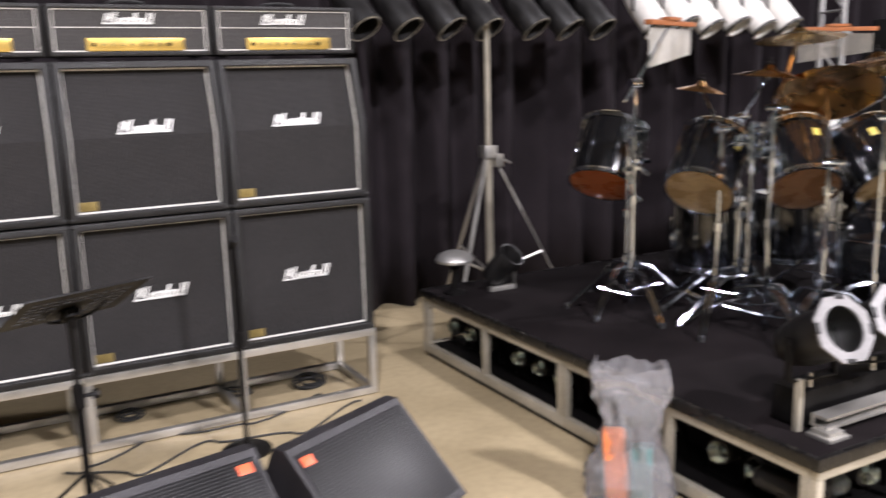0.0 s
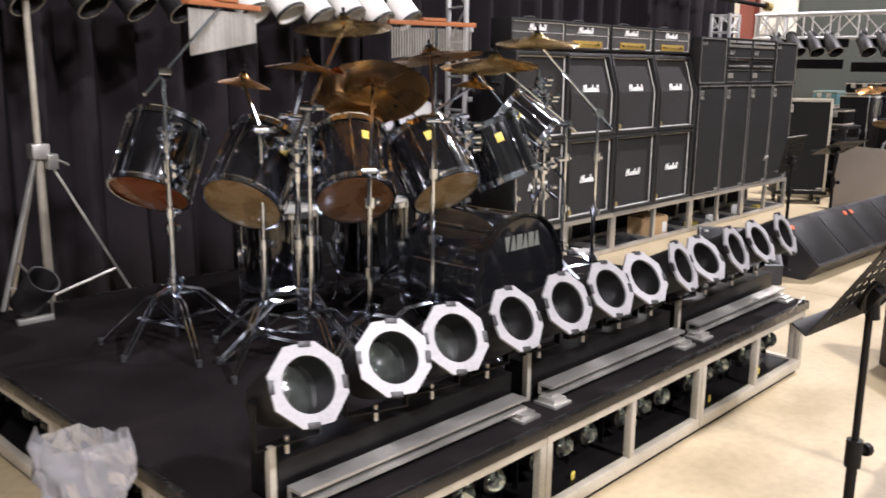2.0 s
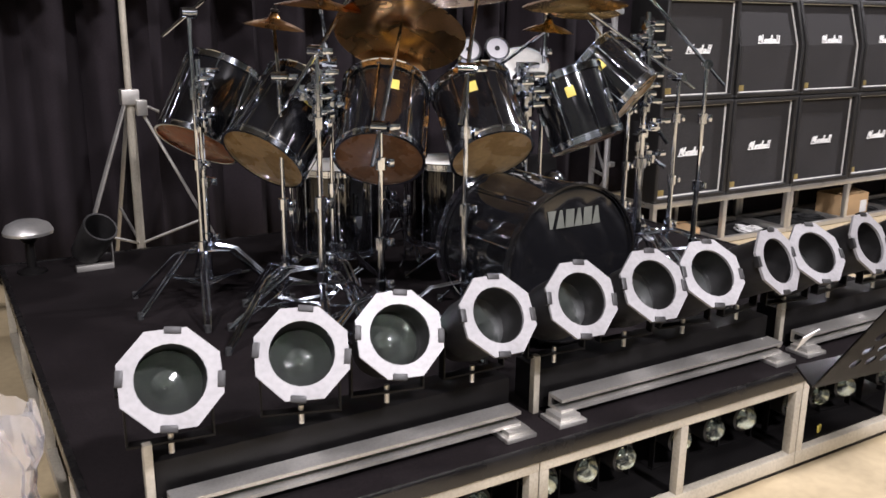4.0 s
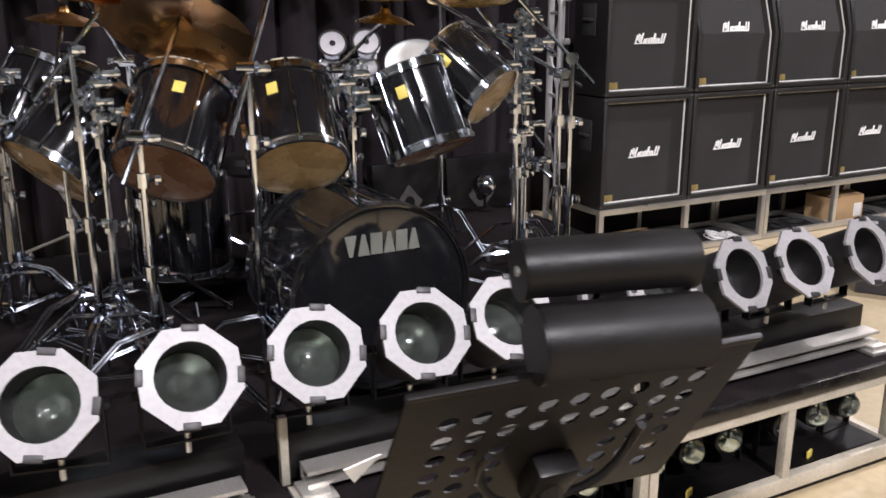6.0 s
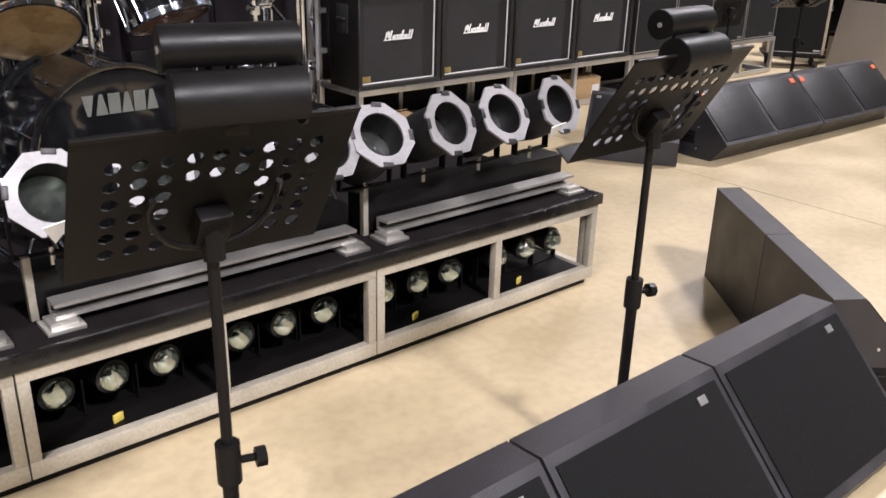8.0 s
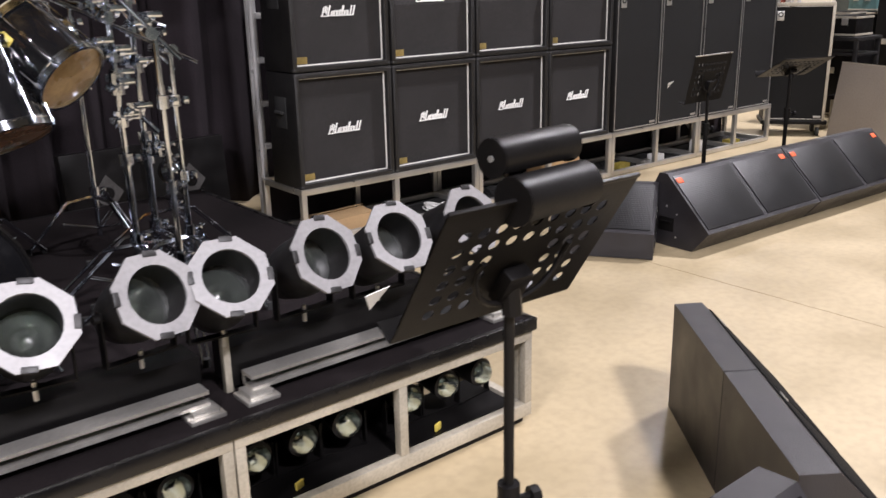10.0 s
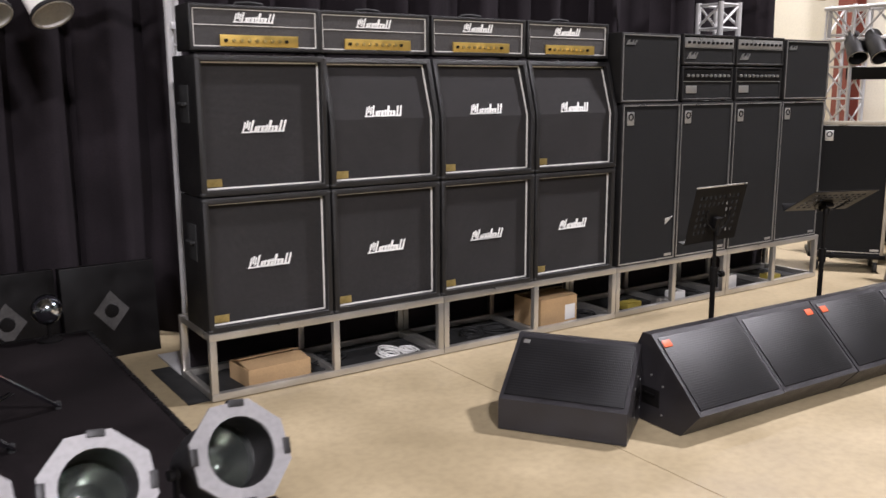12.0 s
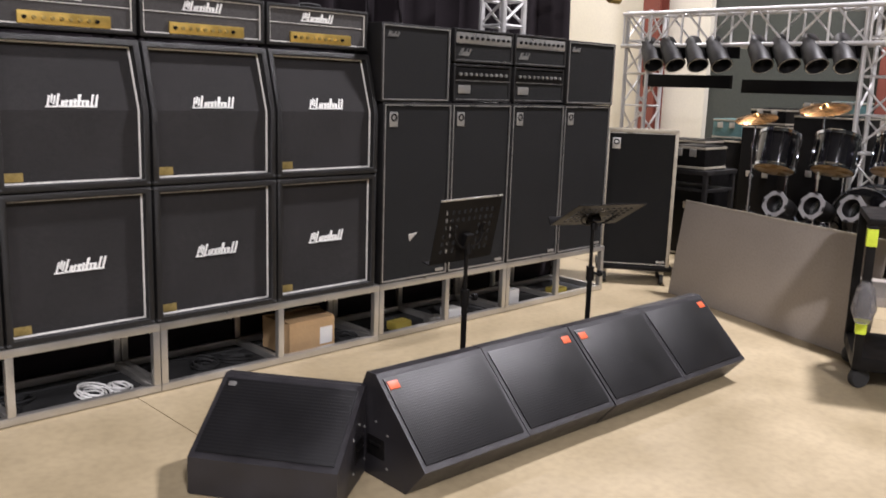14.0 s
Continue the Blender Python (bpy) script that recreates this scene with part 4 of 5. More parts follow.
tom_post(3.52, 3.12, 1.45, [(1.36, (3.44, 3.28, 1.34)), (1.30, (3.66, 3.06, 1.32)), (1.42, (3.6, 3.2, 1.48))])
tom_post(4.34, 2.86, 1.46, [(1.38, (4.22, 2.9, 1.34)), (1.32, (4.50, 2.95, 1.33)), (1.44, (4.55, 3.25, 1.42))])
tom_post(5.08, 2.94, 1.62, [(1.42, (4.95, 3.0, 1.44)), (1.30, (5.14, 3.1, 1.25)), (1.56, (4.98, 3.08, 1.6)), (1.18, (5.2, 2.9, 1.12))])
tom_post(5.22, 3.1, 1.72, [(1.62, (5.1, 2.98, 1.66)), (1.50, (5.34, 3.06, 1.50)), (1.36, (5.1, 3.2, 1.38)), (1.0, (5.3, 3.0, 0.98))])
tom_post(3.22, 3.72, 1.5, [(1.40, (3.34, 3.9, 1.36)), (1.22, (3.22, 3.55, 1.2))])
# the boom stand at the riser's near corner, carrying a bar chime, and a plain arm over the large tom
ct = thing("chime_stand", "chrome boom stand with a wooden bar chime", "percussion stand", "chime stands")
stand_base(ct, 3.17, 3.62, RZ, 1.69, 0.36, 15)
bm = B()
tube(bm, (3.17 - 0.13, 3.62 - 0.07, 1.69 - 0.09), (3.62, 3.86, 2.0), 0.008)
tube(bm, (3.14, 3.62, 1.69), (3.2, 3.62, 1.69), 0.024, seg=12)
part("boom", bm, M_CHROME, ct)
ct2 = thing("chime_stand", "chrome boom stand with a wooden bar chime", "percussion stand", "chime stands")
stand_base(ct2, 5.25, 3.95, RZ, 1.98, 0.33, 50)


def bar_chime(parent, p, yaw, w, tubes, long):
    wb = part("wooden_bar", box(B(), (-w / 2, -0.022, -0.014), (w / 2, 0.022, 0.014), 0.004), M_WOOD, parent, "orange-brown wooden bar")
    wb.matrix_basis = pose(*p, 0, 0, yaw)
    part("bar_block", box(B(), (-0.09, -0.03, 0.0145), (0.09, 0.03, 0.034), 0.004), M_WOOD, wb)
    for i in range(tubes):
        x = -w / 2 + 0.03 + i * (w - 0.06) / (tubes - 1)
        ln = long * (1 - 0.35 * i / tubes)
        part("chime_tube", tube(B(), (x, 0, -0.03), (x, 0, -0.03 - ln), 0.0055, seg=6), M_ALU, wb)
    wires = B()
    for i in range(tubes):
        x = -w / 2 + 0.03 + i * (w - 0.06) / (tubes - 1)
        tube(wires, (x, 0, -0.031), (x, 0, -0.013), 0.0012, seg=4)
    part("cord", wires, M_BLACK, wb)


bar_chime(ct, (3.66, 3.88, 2.02), 22, 0.60, 30, 0.22)
bar_chime(ct2, (5.27, 4.0, 2.0), -12, 0.66, 32, 0.19)
# pedals, throne and boxes at the foot of the kit
th = thing("drum_throne", "round black drum stool on chrome legs", "stool", m=pose(0, 0, 0))
stand_base(th, 4.3, 4.05, RZ, 0.92, 0.28, 40, 0.3)
part("seat", lathe(B(), [(0.01, 0.0), (0.15, 0.0), (0.17, 0.02), (0.17, 0.06), (0.15, 0.085), (0.01, 0.09)], 24, pose(4.3, 4.05, 0.915), True, True), M_TOLEX, th)
# ---- crank stand with lamps behind the riser ----
cs = thing("crank_stand", "tall galvanised lighting stand on a wide tripod", "lighting stand", m=pose(3.22, 5.2, 0))
bm = B()
tube(bm, (0, 0, 0.25), (0, 0, 1.22), 0.026)
tube(bm, (0, 0, 1.22), (0, 0, 2.35), 0.019)
part("mast", bm, M_ALU_DULL, cs)
bm = B()
box(bm, (-0.05, -0.045, 1.18), (0.05, 0.045, 1.27), 0.008)
box(bm, (0.025, -0.07, 1.12), (0.085, -0.01, 1.21), 0.006)
tube(bm, (0.07, -0.05, 1.18), (0.15, -0.05, 1.14), 0.008)
part("hub", bm, M_ALU, cs)
for a in (-25, 95, 215):
    c, s = math.cos(radians(a)), math.sin(radians(a))
    lg = part("leg", box(B(), (-0.012, -0.007, 0), (0.012, 0.007, 1.31), 0.003, axis_pose((0.62 * c, 0.62 * s, 0.03), (-0.58 * c, -0.58 * s, 1.16))), M_ALU, cs)
    part("brace", tube(B(), (0, 0, 0.35), (0.38 * c, 0.38 * s, 0.5), 0.009, seg=6), M_ALU, cs)
    part("foot_pad", lathe(B(), [(0.03, 0.0), (0.03, 0.012), (0.012, 0.035)], 10, pose(0.62 * c, 0.62 * s, 0), True, True), M_RUBBER, cs)
bm = B()
box(bm, (-1.0, -0.025, 2.32), (1.2, 0.025, 2.37), 0.004)
part("cross_bar", bm, M_BLACK, cs)
hung = par_can(0.105, 0.40, M_CAN, M_CAN, "black par lamp hanging from a crossbar", "hung par lamps", False)
for i, x in enumerate((2.28, 2.60, 2.90, 3.22, 3.58, 3.90, 4.17)):
    m = pose(x, 5.12 + 0.04 * (i % 2), 2.06, 0, 0, 24 + 5 * (i % 3)) @ pose(0, 0, 0, 50, 0, 0)
    t = hung if i == 0 else copy_thing(hung, m)
    t.matrix_basis = m
    c = m @ V(0, 0.2, 0)
    yk = thing("hanging_yoke", "flat steel yoke hanging a lamp from the bar", "lamp bracket", "hanging lamp yokes", pose(c.x, c.y, c.z))
    bm = B()
    for s in (-1, 1):
        box(bm, (s * 0.112 - 0.003, -0.014, -0.015), (s * 0.112 + 0.003, 0.014, 0.17), 0.002)
    box(bm, (-0.115, -0.014, 0.17), (0.115, 0.014, 0.176))
    tube(bm, (0, 0, 0.17), (0, 5.2 - c.y, 2.345 - c.z), 0.012, seg=8)
    part("strap", bm, M_BLACK, yk)
chrome_par = par_can(0.105, 0.42, M_WHITECAN, M_CAN, "bright aluminium par lamp hanging from a crossbar", "bright hung par lamps", False)
for i, x in enumerate((4.70, 5.00, 5.27, 5.56, 5.86, 6.16)):
    m = pose(x, 5.12, 2.06 + 0.02 * (i % 2), 0, 0, 16 + 4 * (i % 3)) @ pose(0, 0, 0, 52, 0, 0)
    t = chrome_par if i == 0 else copy_thing(chrome_par, m)
    t.matrix_basis = m
    c = m @ V(0, 0.2, 0)
    yk = thing("hanging_yoke", "flat steel yoke hanging a lamp from the bar", "lamp bracket", "hanging lamp yokes", pose(c.x, c.y, c.z))
    bm = B()
    for s in (-1, 1):
        box(bm, (s * 0.112 - 0.003, -0.014, -0.015), (s * 0.112 + 0.003, 0.014, 0.17), 0.002)
    box(bm, (-0.115, -0.014, 0.17), (0.115, 0.014, 0.176))
    tube(bm, (0, 0, 0.17), (0, 5.24 - c.y, 2.46 - c.z), 0.012, seg=8)
    part("strap", bm, M_BLACK, yk)


# ---- truss ----
def truss(name, a, b, s, pitch, label, group="", t=None):
    """A square box truss of round tube from a to b: four chords, rungs and diagonals on each side."""
    a, b = Vector(a), Vector(b)
    d = (b - a).normalized()
    u = V(0, 0, 1) if abs(d.z) < 0.9 else V(1, 0, 0)
    v = d.cross(u).normalized()
    if t is None:
        t = thing(name, label, "truss", group)
    corner = [(u * i + v * j) * s / 2 for i, j in ((-1, -1), (1, -1), (1, 1), (-1, 1))]
    for c in corner:
        part("chord", tube(B(), a + c, b + c, 0.024), M_TRUSS, t)
    n = max(1, int(round((b - a).length / pitch)))
    L = (b - a).length / n
    for k in range(4):
        c0, c1 = corner[k], corner[(k + 1) % 4]
        for i in range(n):
            p = a + d * L * i
            part("rung", tube(B(), p + c0 + d * 0.03, p + c1 + d * 0.03, 0.013, seg=6), M_TRUSS, t)
            q0, q1 = (c0, c1) if i % 2 else (c1, c0)
            part("brace", tube(B(), p + q0 + d * 0.05, p + q1 + d * (L - 0.02), 0.012, seg=6), M_TRUSS, t)
        part("rung", tube(B(), b + c0 - d * 0.02, b + c1 - d * 0.02, 0.013, seg=6), M_TRUSS, t)
    return t


tw = thing("ladder_truss", "upright aluminium ladder truss beside the amplifier stack", "truss")
LA, LB = V(6.755, 5.06, 0), V(6.90, 5.40, 0)
for p in (LA, LB):
    part("chord", tube(B(), p + V(0, 0, 0.012), p + V(0, 0, 4.2), 0.024), M_TRUSS, tw)
for i in range(14):
    z = 0.2 + 0.29 * i
    part("rung", tube(B(), LA + V(0, 0, z), LB + V(0, 0, z), 0.013, seg=6), M_TRUSS, tw)
    q0, q1 = (LA, LB) if i % 2 else (LB, LA)
    part("brace", tube(B(), q0 + V(0, 0, z), q1 + V(0, 0, z + 0.28), 0.011, seg=6), M_TRUSS, tw)
    part("cheeseborough", box(B(), (0.0, -0.045, -0.02), (0.05, -0.005, 0.02), 0.006, Matrix.Translation(LA + V(0, 0, z + 0.1))), M_TRUSS, tw)
part("base_plate", box(B(), (6.68, 5.0, 0.0), (6.98, 5.47, 0.012), 0.003), M_TRUSS, tw)
part("lamp_crossbar", box(B(), (4.5, 5.215, 2.44), (6.64, 5.265, 2.49), 0.004), M_BLACK, tw)
part("bar_bracket", box(B(), (6.64, 5.225, 2.45), (6.83, 5.255, 2.48), 0.003), M_BLACK, tw)
gt = truss("far_truss_frame", (15.1, 6.05, 0.03), (15.1, 6.05, 2.62), 0.30, 0.36, "aluminium truss frame carrying a row of lamps")
truss("", (15.1, 3.35, 0.03), (15.1, 3.35, 2.62), 0.30, 0.36, "", t=gt)
truss("", (15.1, 2.2, 2.40), (15.1, 6.25, 2.40), 0.36, 0.40, "", t=gt)
part("lamp_rail", box(B(), (14.95, 3.5, 1.72), (15.0, 4.72, 1.86), 0.004), M_BLACK, gt)
part("lamp_rail", box(B(), (14.95, 4.85, 1.76), (15.0, 5.95, 1.90), 0.004), M_BLACK, gt)
for i, y in enumerate((3.62, 3.90, 4.18, 4.46, 4.92, 5.2, 5.48, 5.76)):
    t = copy_thing(hung, pose(14.86, y, 2.0, 0, 0, -42 + random.uniform(-12, 12)) @ pose(0, 0, 0, 48, 0, 0))
    tagged(t, "black par lamp hanging under the far truss", group="lamps of the far truss")
    yk = thing("hanging_yoke", "flat steel yoke hanging a lamp from the truss", "lamp bracket", "hanging lamp yokes", pose(15.02, y, 2.1))
    part("strap", box(B(), (-0.012, -0.11, -0.02), (0.012, 0.11, 0.13), 0.003), M_BLACK, yk)
sm = truss("small_truss", (11.55, 5.1, 1.9), (11.55, 5.1, 2.4), 0.24, 0.25, "short aluminium truss piece behind the amplifiers")
truss("", (11.55, 5.1, 0.03), (11.55, 5.1, 1.9), 0.24, 0.38, "", t=sm)
pr = thing("rigging_pipe", "black pipe with a brass coupling above the amplifiers", "pipe", m=pose(0, 0, 0))
part("pipe", tube(B(), (10.9, 5.72, 2.72), (13.6, 5.5, 2.62), 0.03), M_BLACK, pr)
part("coupling", tube(B(), (13.58, 5.5, 2.62), (13.7, 5.49, 2.615), 0.06), M_BRASS, pr)
part("dropper", tube(B(), (11.2, 5.7, 2.72), (11.2, 5.7, CEIL), 0.01, seg=6), M_BLACK, pr)
part("dropper", tube(B(), (13.3, 5.52, 2.63), (13.3, 5.52, CEIL), 0.01, seg=6), M_BLACK, pr)


# ---- floor monitors ----
def wedge(w, prof, mesh_mat, label, group, lip=0.035, badge=None, corner=0.0):
    """A floor monitor: outline in (y, z), grille on the slope between the last two points. Looks along -y."""
    t = thing("floor_monitor", label, "floor monitor", group)
    bm = prism(B(), prof, 0, w)
    edges = [e for e in bm.edges if e.calc_face_angle(0) > 0.3]
    bmesh.ops.bevel(bm, geom=edges, offset=0.007, segments=2, profile=0.5, affect="EDGES", clamp_overlap=True)
    part("body", bm, M_WEDGE, t)
    (ya, za), (yb, zb) = prof[-1], prof[-2]
    d = V(0, yb - ya, zb - za)
    ln = d.length
    ang = math.degrees(math.atan2(zb - za, yb - ya))
    base = pose(0, ya, za, ang, 0, 0)
    part("grille", box(B(), (0.022, 0.03, -0.004), (w - 0.022, ln - 0.03, 0.006), 0.003, base), mesh_mat, t, "black perforated steel grille")
    if badge:
        bx, mt = badge
        bs = 0.034 if mt is M_SILVER else 0.055
        part("badge", box(B(), (bx, ln - 0.05 - bs * 0.7, 0.0065), (bx + bs, ln - 0.05, 0.010), 0.001, base), mt, t, "small maker's badge")
    for x in (0.0, w):
        s = -1 if x == 0 else 1
        pl = B()
        cy = sum(p[0] for p in prof) / len(prof)
        box(pl, (x - 0.003, cy - 0.06, 0.10), (x + 0.003, cy + 0.06, 0.19), 0.002)
        tube(pl, (x + s * 0.006, cy - 0.04, 0.16), (x + s * 0.006, cy + 0.04, 0.16), 0.006, seg=6)
        part("side_plate", pl, M_BLACK, t)
        for ky, kz in ((-0.08, 0.22), (0.08, 0.22), (-0.08, 0.07), (0.08, 0.07), (0, 0.26)):
            part("screw", tube(B(), (x - 0.001 * s, cy + ky, kz), (x + 0.0035 * s, cy + ky, kz), 0.006, seg=8), M_SILVER, t)
    return t


PROF_A = [(0.12, 0.004), (0.52, 0.004), (0.58, 0.10), (0.40, 0.465), (0.34, 0.468), (0.0, 0.14)]
wa = wedge(0.626, PROF_A, M_STEELMESH, "black floor monitor in a row, grille sloping forward", "row of floor monitors", badge=(0.03, M_REDBADGE))
wa.matrix_basis = pose(8.41, 2.565, 0, 0, 0, -2.2)
row = wa.matrix_basis.copy()
wb2 = wedge(0.626, PROF_A, M_STEELMESH, "black floor monitor in a row, grille sloping forward", "row of floor monitors", badge=(0.53, M_REDBADGE))
for i in (1, 2, 3):
    m = row @ pose(0.633 * i, 0.004 * (i % 2), 0)
    if i == 1:
        wb2.matrix_basis = m
    else:
        copy_thing(wa if i == 2 else wb2, m)
PROF_B = [(0.0, 0.006), (0.47, 0.004), (0.50, 0.20), (0.42, 0.40), (0.37, 0.405), (0.0, 0.165)]
ws = wedge(0.64, PROF_B, M_STEELMESH, "single black floor monitor turned away from the row", "", badge=(0.04, M_SILVER))
ang = math.degrees(math.atan2(2.73 - 3.25, 8.11 - 7.75))
ws.matrix_basis = pose(7.74, 3.27, 0, 0, 0, ang)
PROF_C = [(0.04, 0.004), (0.43, 0.004), (0.43, 0.44), (0.325, 0.445), (0.0, 0.10)]
wc = wedge(0.675, PROF_C, M_FOAM, "black floor monitor with a wide flat top edge", "near floor monitors", badge=(0.55, M_SILVER))
wc.matrix_basis = pose(5.135, 0.25, 0)
for i in (1, 2):
    copy_thing(wc, pose(5.135 - 0.685 * i, 0.25, 0))
wd = wedge(0.605, PROF_C, M_FOAM, "black floor monitor set at an angle to the row", "near floor monitors", badge=(0.48, M_SILVER))
dm = pose(6.62, 1.53, 0, 0, 0, 50.6)
wd.matrix_basis = dm @ pose(-0.607, -0.43, 0)
copy_thing(wd, dm @ pose(-1.217, -0.43, 0))
# monitors before the second stack
copy_thing(wa, pose(1.0, 2.47, 0, 0, 0, 24.9))
copy_thing(wb2, pose(0.235, 2.41, 0, 0, 0, 12))
copy_thing(wb2, pose(-0.39, 2.28, 0, 0, 0, 12))


# ---- music stands ----
def music_stand(h, label, lean=33, lip=M_BLACK):
    """A black stand with a perforated desk; its back looks along -y."""
    t = thing("music_stand", label, "music stand", "black music stands")
    bm = B()
    tube(bm, (0, 0, 0.12), (0, 0, 0.62), 0.0155, seg=12)
    tube(bm, (0, 0, 0.62), (0, 0, h - 0.1), 0.011, seg=12)
    part("pole", bm, M_BLACK, t)
    kb = B()
    tube(kb, (0, 0, 0.57), (0, 0, 0.655), 0.024, seg=12)
    tube(kb, (0.02, 0, 0.61), (0.055, -0.01, 0.61), 0.008, seg=8)
    tube(kb, (0.05, -0.01, 0.61), (0.07, -0.014, 0.61), 0.02, seg=8)
    part("height_knob", kb, M_BLACK, t)
    for k in range(3):
        a = radians(40 + 120 * k)
        c, s = math.cos(a), math.sin(a)
        lb = B()
        sweep(lb, [(0.015 * c, 0.015 * s, 0.30), (0.20 * c, 0.20 * s, 0.16), (0.30 * c, 0.30 * s, 0.012)], 0.007)
        tube(lb, (0.012 * c, 0.012 * s, 0.13), (0.2 * c, 0.2 * s, 0.16), 0.005, seg=6)
        lg = part("leg", lb, M_BLACK, t)
        part("rubber_foot", tube(B(), (0.29 * c, 0.29 * s, 0.0), (0.30 * c, 0.30 * s, 0.03), 0.012, seg=8), M_RUBBER, lg)
    # desk: a perforated sheet made as a grid with round-cornered openings
    W, H, nx, nz = 0.46, 0.33, 11, 8
    tilt = pose(0, 0.015, h - 0.12, lean, 0, 0)
    ds = B()
    xs, zs = [], []
    holes = set()
    for i in range(nx):
        for j in range(nz):
            if 0 < j < nz - 1 and 0 < i < nx - 1 and not (4 <= i <= 6 and j < 5):
                holes.add((i, j))
    cw, ch = W / nx, H / nz
    cache = {}

    def vert(x, z, y):
        key = (round(x, 4), round(z, 4), y)
        if key not in cache:
            cache[key] = ds.verts.new((x, y, z))
        return cache[key]

    for i in range(nx):
        for j in range(nz):
            xa, xb, za, zb = -W / 2 + i * cw, -W / 2 + (i + 1) * cw, -0.1 + j * ch, -0.1 + (j + 1) * ch
            sq = [(xa, za), (xb, za), (xb, zb), (xa, zb)]
            for y in (0.0, 0.003):
                if (i, j) in holes:
                    k = 0.3
                    inner = [((xa + xb) / 2 + r_ * math.cos(q), (za + zb) / 2 + r_ * math.sin(q)) for q, r_ in ((radians(225 + 45 * n), 0.0135) for n in range(8))]
                    for c in range(4):
                        o0, o1 = sq[c], sq[(c + 1) % 4]
                        i0, im, i1 = inner[2 * c], inner[2 * c + 1], inner[(2 * c + 2) % 8]
                        ds.faces.new((vert(*o0, y), vert(*o1, y), vert(*i1, y), vert(*im, y), vert(*i0, y)))
                else:
                    ds.faces.new([vert(*p, y) for p in sq])
            if (i, j) in holes:
                inner = [((xa + xb) / 2 + 0.0135 * math.cos(radians(225 + 45 * n)), (za + zb) / 2 + 0.0135 * math.sin(radians(225 + 45 * n))) for n in range(8)]
                for n in range(8):
                    p, q = inner[n], inner[(n + 1) % 8]
                    ds.faces.new((vert(*p, 0.0), vert(*q, 0.0), vert(*q, 0.003), vert(*p, 0.003)))
    bmesh.ops.transform(ds, matrix=tilt, verts=ds.verts[:])
    part("desk", ds, M_BLACK, t, "perforated black sheet desk", 20)
    lp = B()
    box(lp, (-W / 2, 0.003, -0.105), (W / 2, 0.055, -0.1), 0.001, tilt)
    part("ledge", lp, M_BLACK, t)
    part("top_lip", box(B(), (-W / 2, -0.002, H - 0.1), (W / 2, 0.006, H - 0.092), 0.001, tilt), lip, t)
    br = B()
    sweep(br, [tilt @ V(0.11 * math.cos(radians(a)), -0.03 + 0.018 * abs(math.cos(radians(a))) ** 6, 0.075 + 0.10 * math.sin(radians(a))) for a in range(165, 376, 15)], 0.006, 8)
    tube(br, (0, -0.01, h - 0.18), (0, 0.0, h - 0.09), 0.02, seg=10)
    box(br, (-0.03, -0.034, -0.03), (0.03, -0.001, 0.05), 0.006, tilt)
    part("bracket", br, M_BLACK, t)
    return t


def stand_light(m):
    """A clip-on light with two half-round black shades."""
    t = thing("stand_light", "black tubular clip-on light on a music stand", "reading light", "music stand lights", m)
    for nm, y, z, r, w in (("shade", 0.0, 0.082, 0.036, 0.20), ("lower_shade", -0.045, 0.012, 0.045, 0.19)):
        bm = B()
        prof = [(y + r * math.cos(radians(a)), z + r * math.sin(radians(a))) for a in range(-40, 221, 20)]
        prof += [(y + (r - 0.003) * math.cos(radians(a)), z + (r - 0.003) * math.sin(radians(a))) for a in range(220, -41, -20)]
        prism(bm, prof, -w / 2, w / 2)
        for x in (-w / 2, w / 2):
            tube(bm, (x - 0.003, y, z), (x + 0.003, y, z), r - 0.001, seg=18)
        part(nm, bm, M_BLACK, t)
    bm = B()
    sweep(bm, [(0, 0.01, 0.07), (0, 0.03, 0.02), (0, 0.0, -0.03)], 0.007)
    box(bm, (-0.02, -0.02, -0.05), (0.02, 0.02, 0.0), 0.004)
    part("clip", bm, M_BLACK, t)
    for x in (-0.1, 0.1):
        part("end_screw", tube(B(), (x * 1.02, 0.0, 0.082), (x * 1.06, 0.0, 0.082), 0.006, seg=8), M_SILVER, t)
    return t


MS = "black music stand with a perforated desk seen from behind"
S1, S2 = (3.79, 0.78), (5.04, 0.80)
ms = music_stand(1.21, MS)
ms.matrix_basis = pose(S1[0], S1[1], 0, 0, 0, -5)
copy_thing(ms, pose(S2[0], S2[1], 0, 0, 0, -2))
stand_light(pose(3.80, 0.69, 1.315, 0, 0, -14))
stand_light(pose(5.045, 0.75, 1.272, 0, 0, 4))
# Silver lip makes the desk's top edge read as a bright line.
fs = music_stand(1.025, "black music stand with an upright desk and bright top lip", 12, M_SILVER)
fs.matrix_basis = pose(9.28, 3.22, 0, 0, 0, 2)
tipped = music_stand(1.06, "black music stand with its desk tipped half flat", 62)
tipped.matrix_basis = pose(10.33, 3.2, 0, 0, 0, -20)
copy_thing(tipped, pose(0.26, 3.35, 0, 0, 0, 20))
mk = thing("microphone_stand", "black straight microphone stand on the floor", "microphone stand", m=pose(1.02, 3.9, 0))
part("pole", tube(B(), (0, 0, 0.02), (0, 0, 1.02), 0.012), M_BLACK, mk)
part("round_base", lathe(B(), [(0.12, 0.0), (0.12, 0.012), (0.03, 0.03)], 24, None, True, True), M_BLACK, mk)
part("clip", tube(B(), (0, 0.02, 1.0), (0, -0.05, 1.05), 0.018), M_BLACK, mk)
part("clutch", tube(B(), (0, 0, 0.52), (0, 0, 0.6), 0.02), M_BLACK, mk)
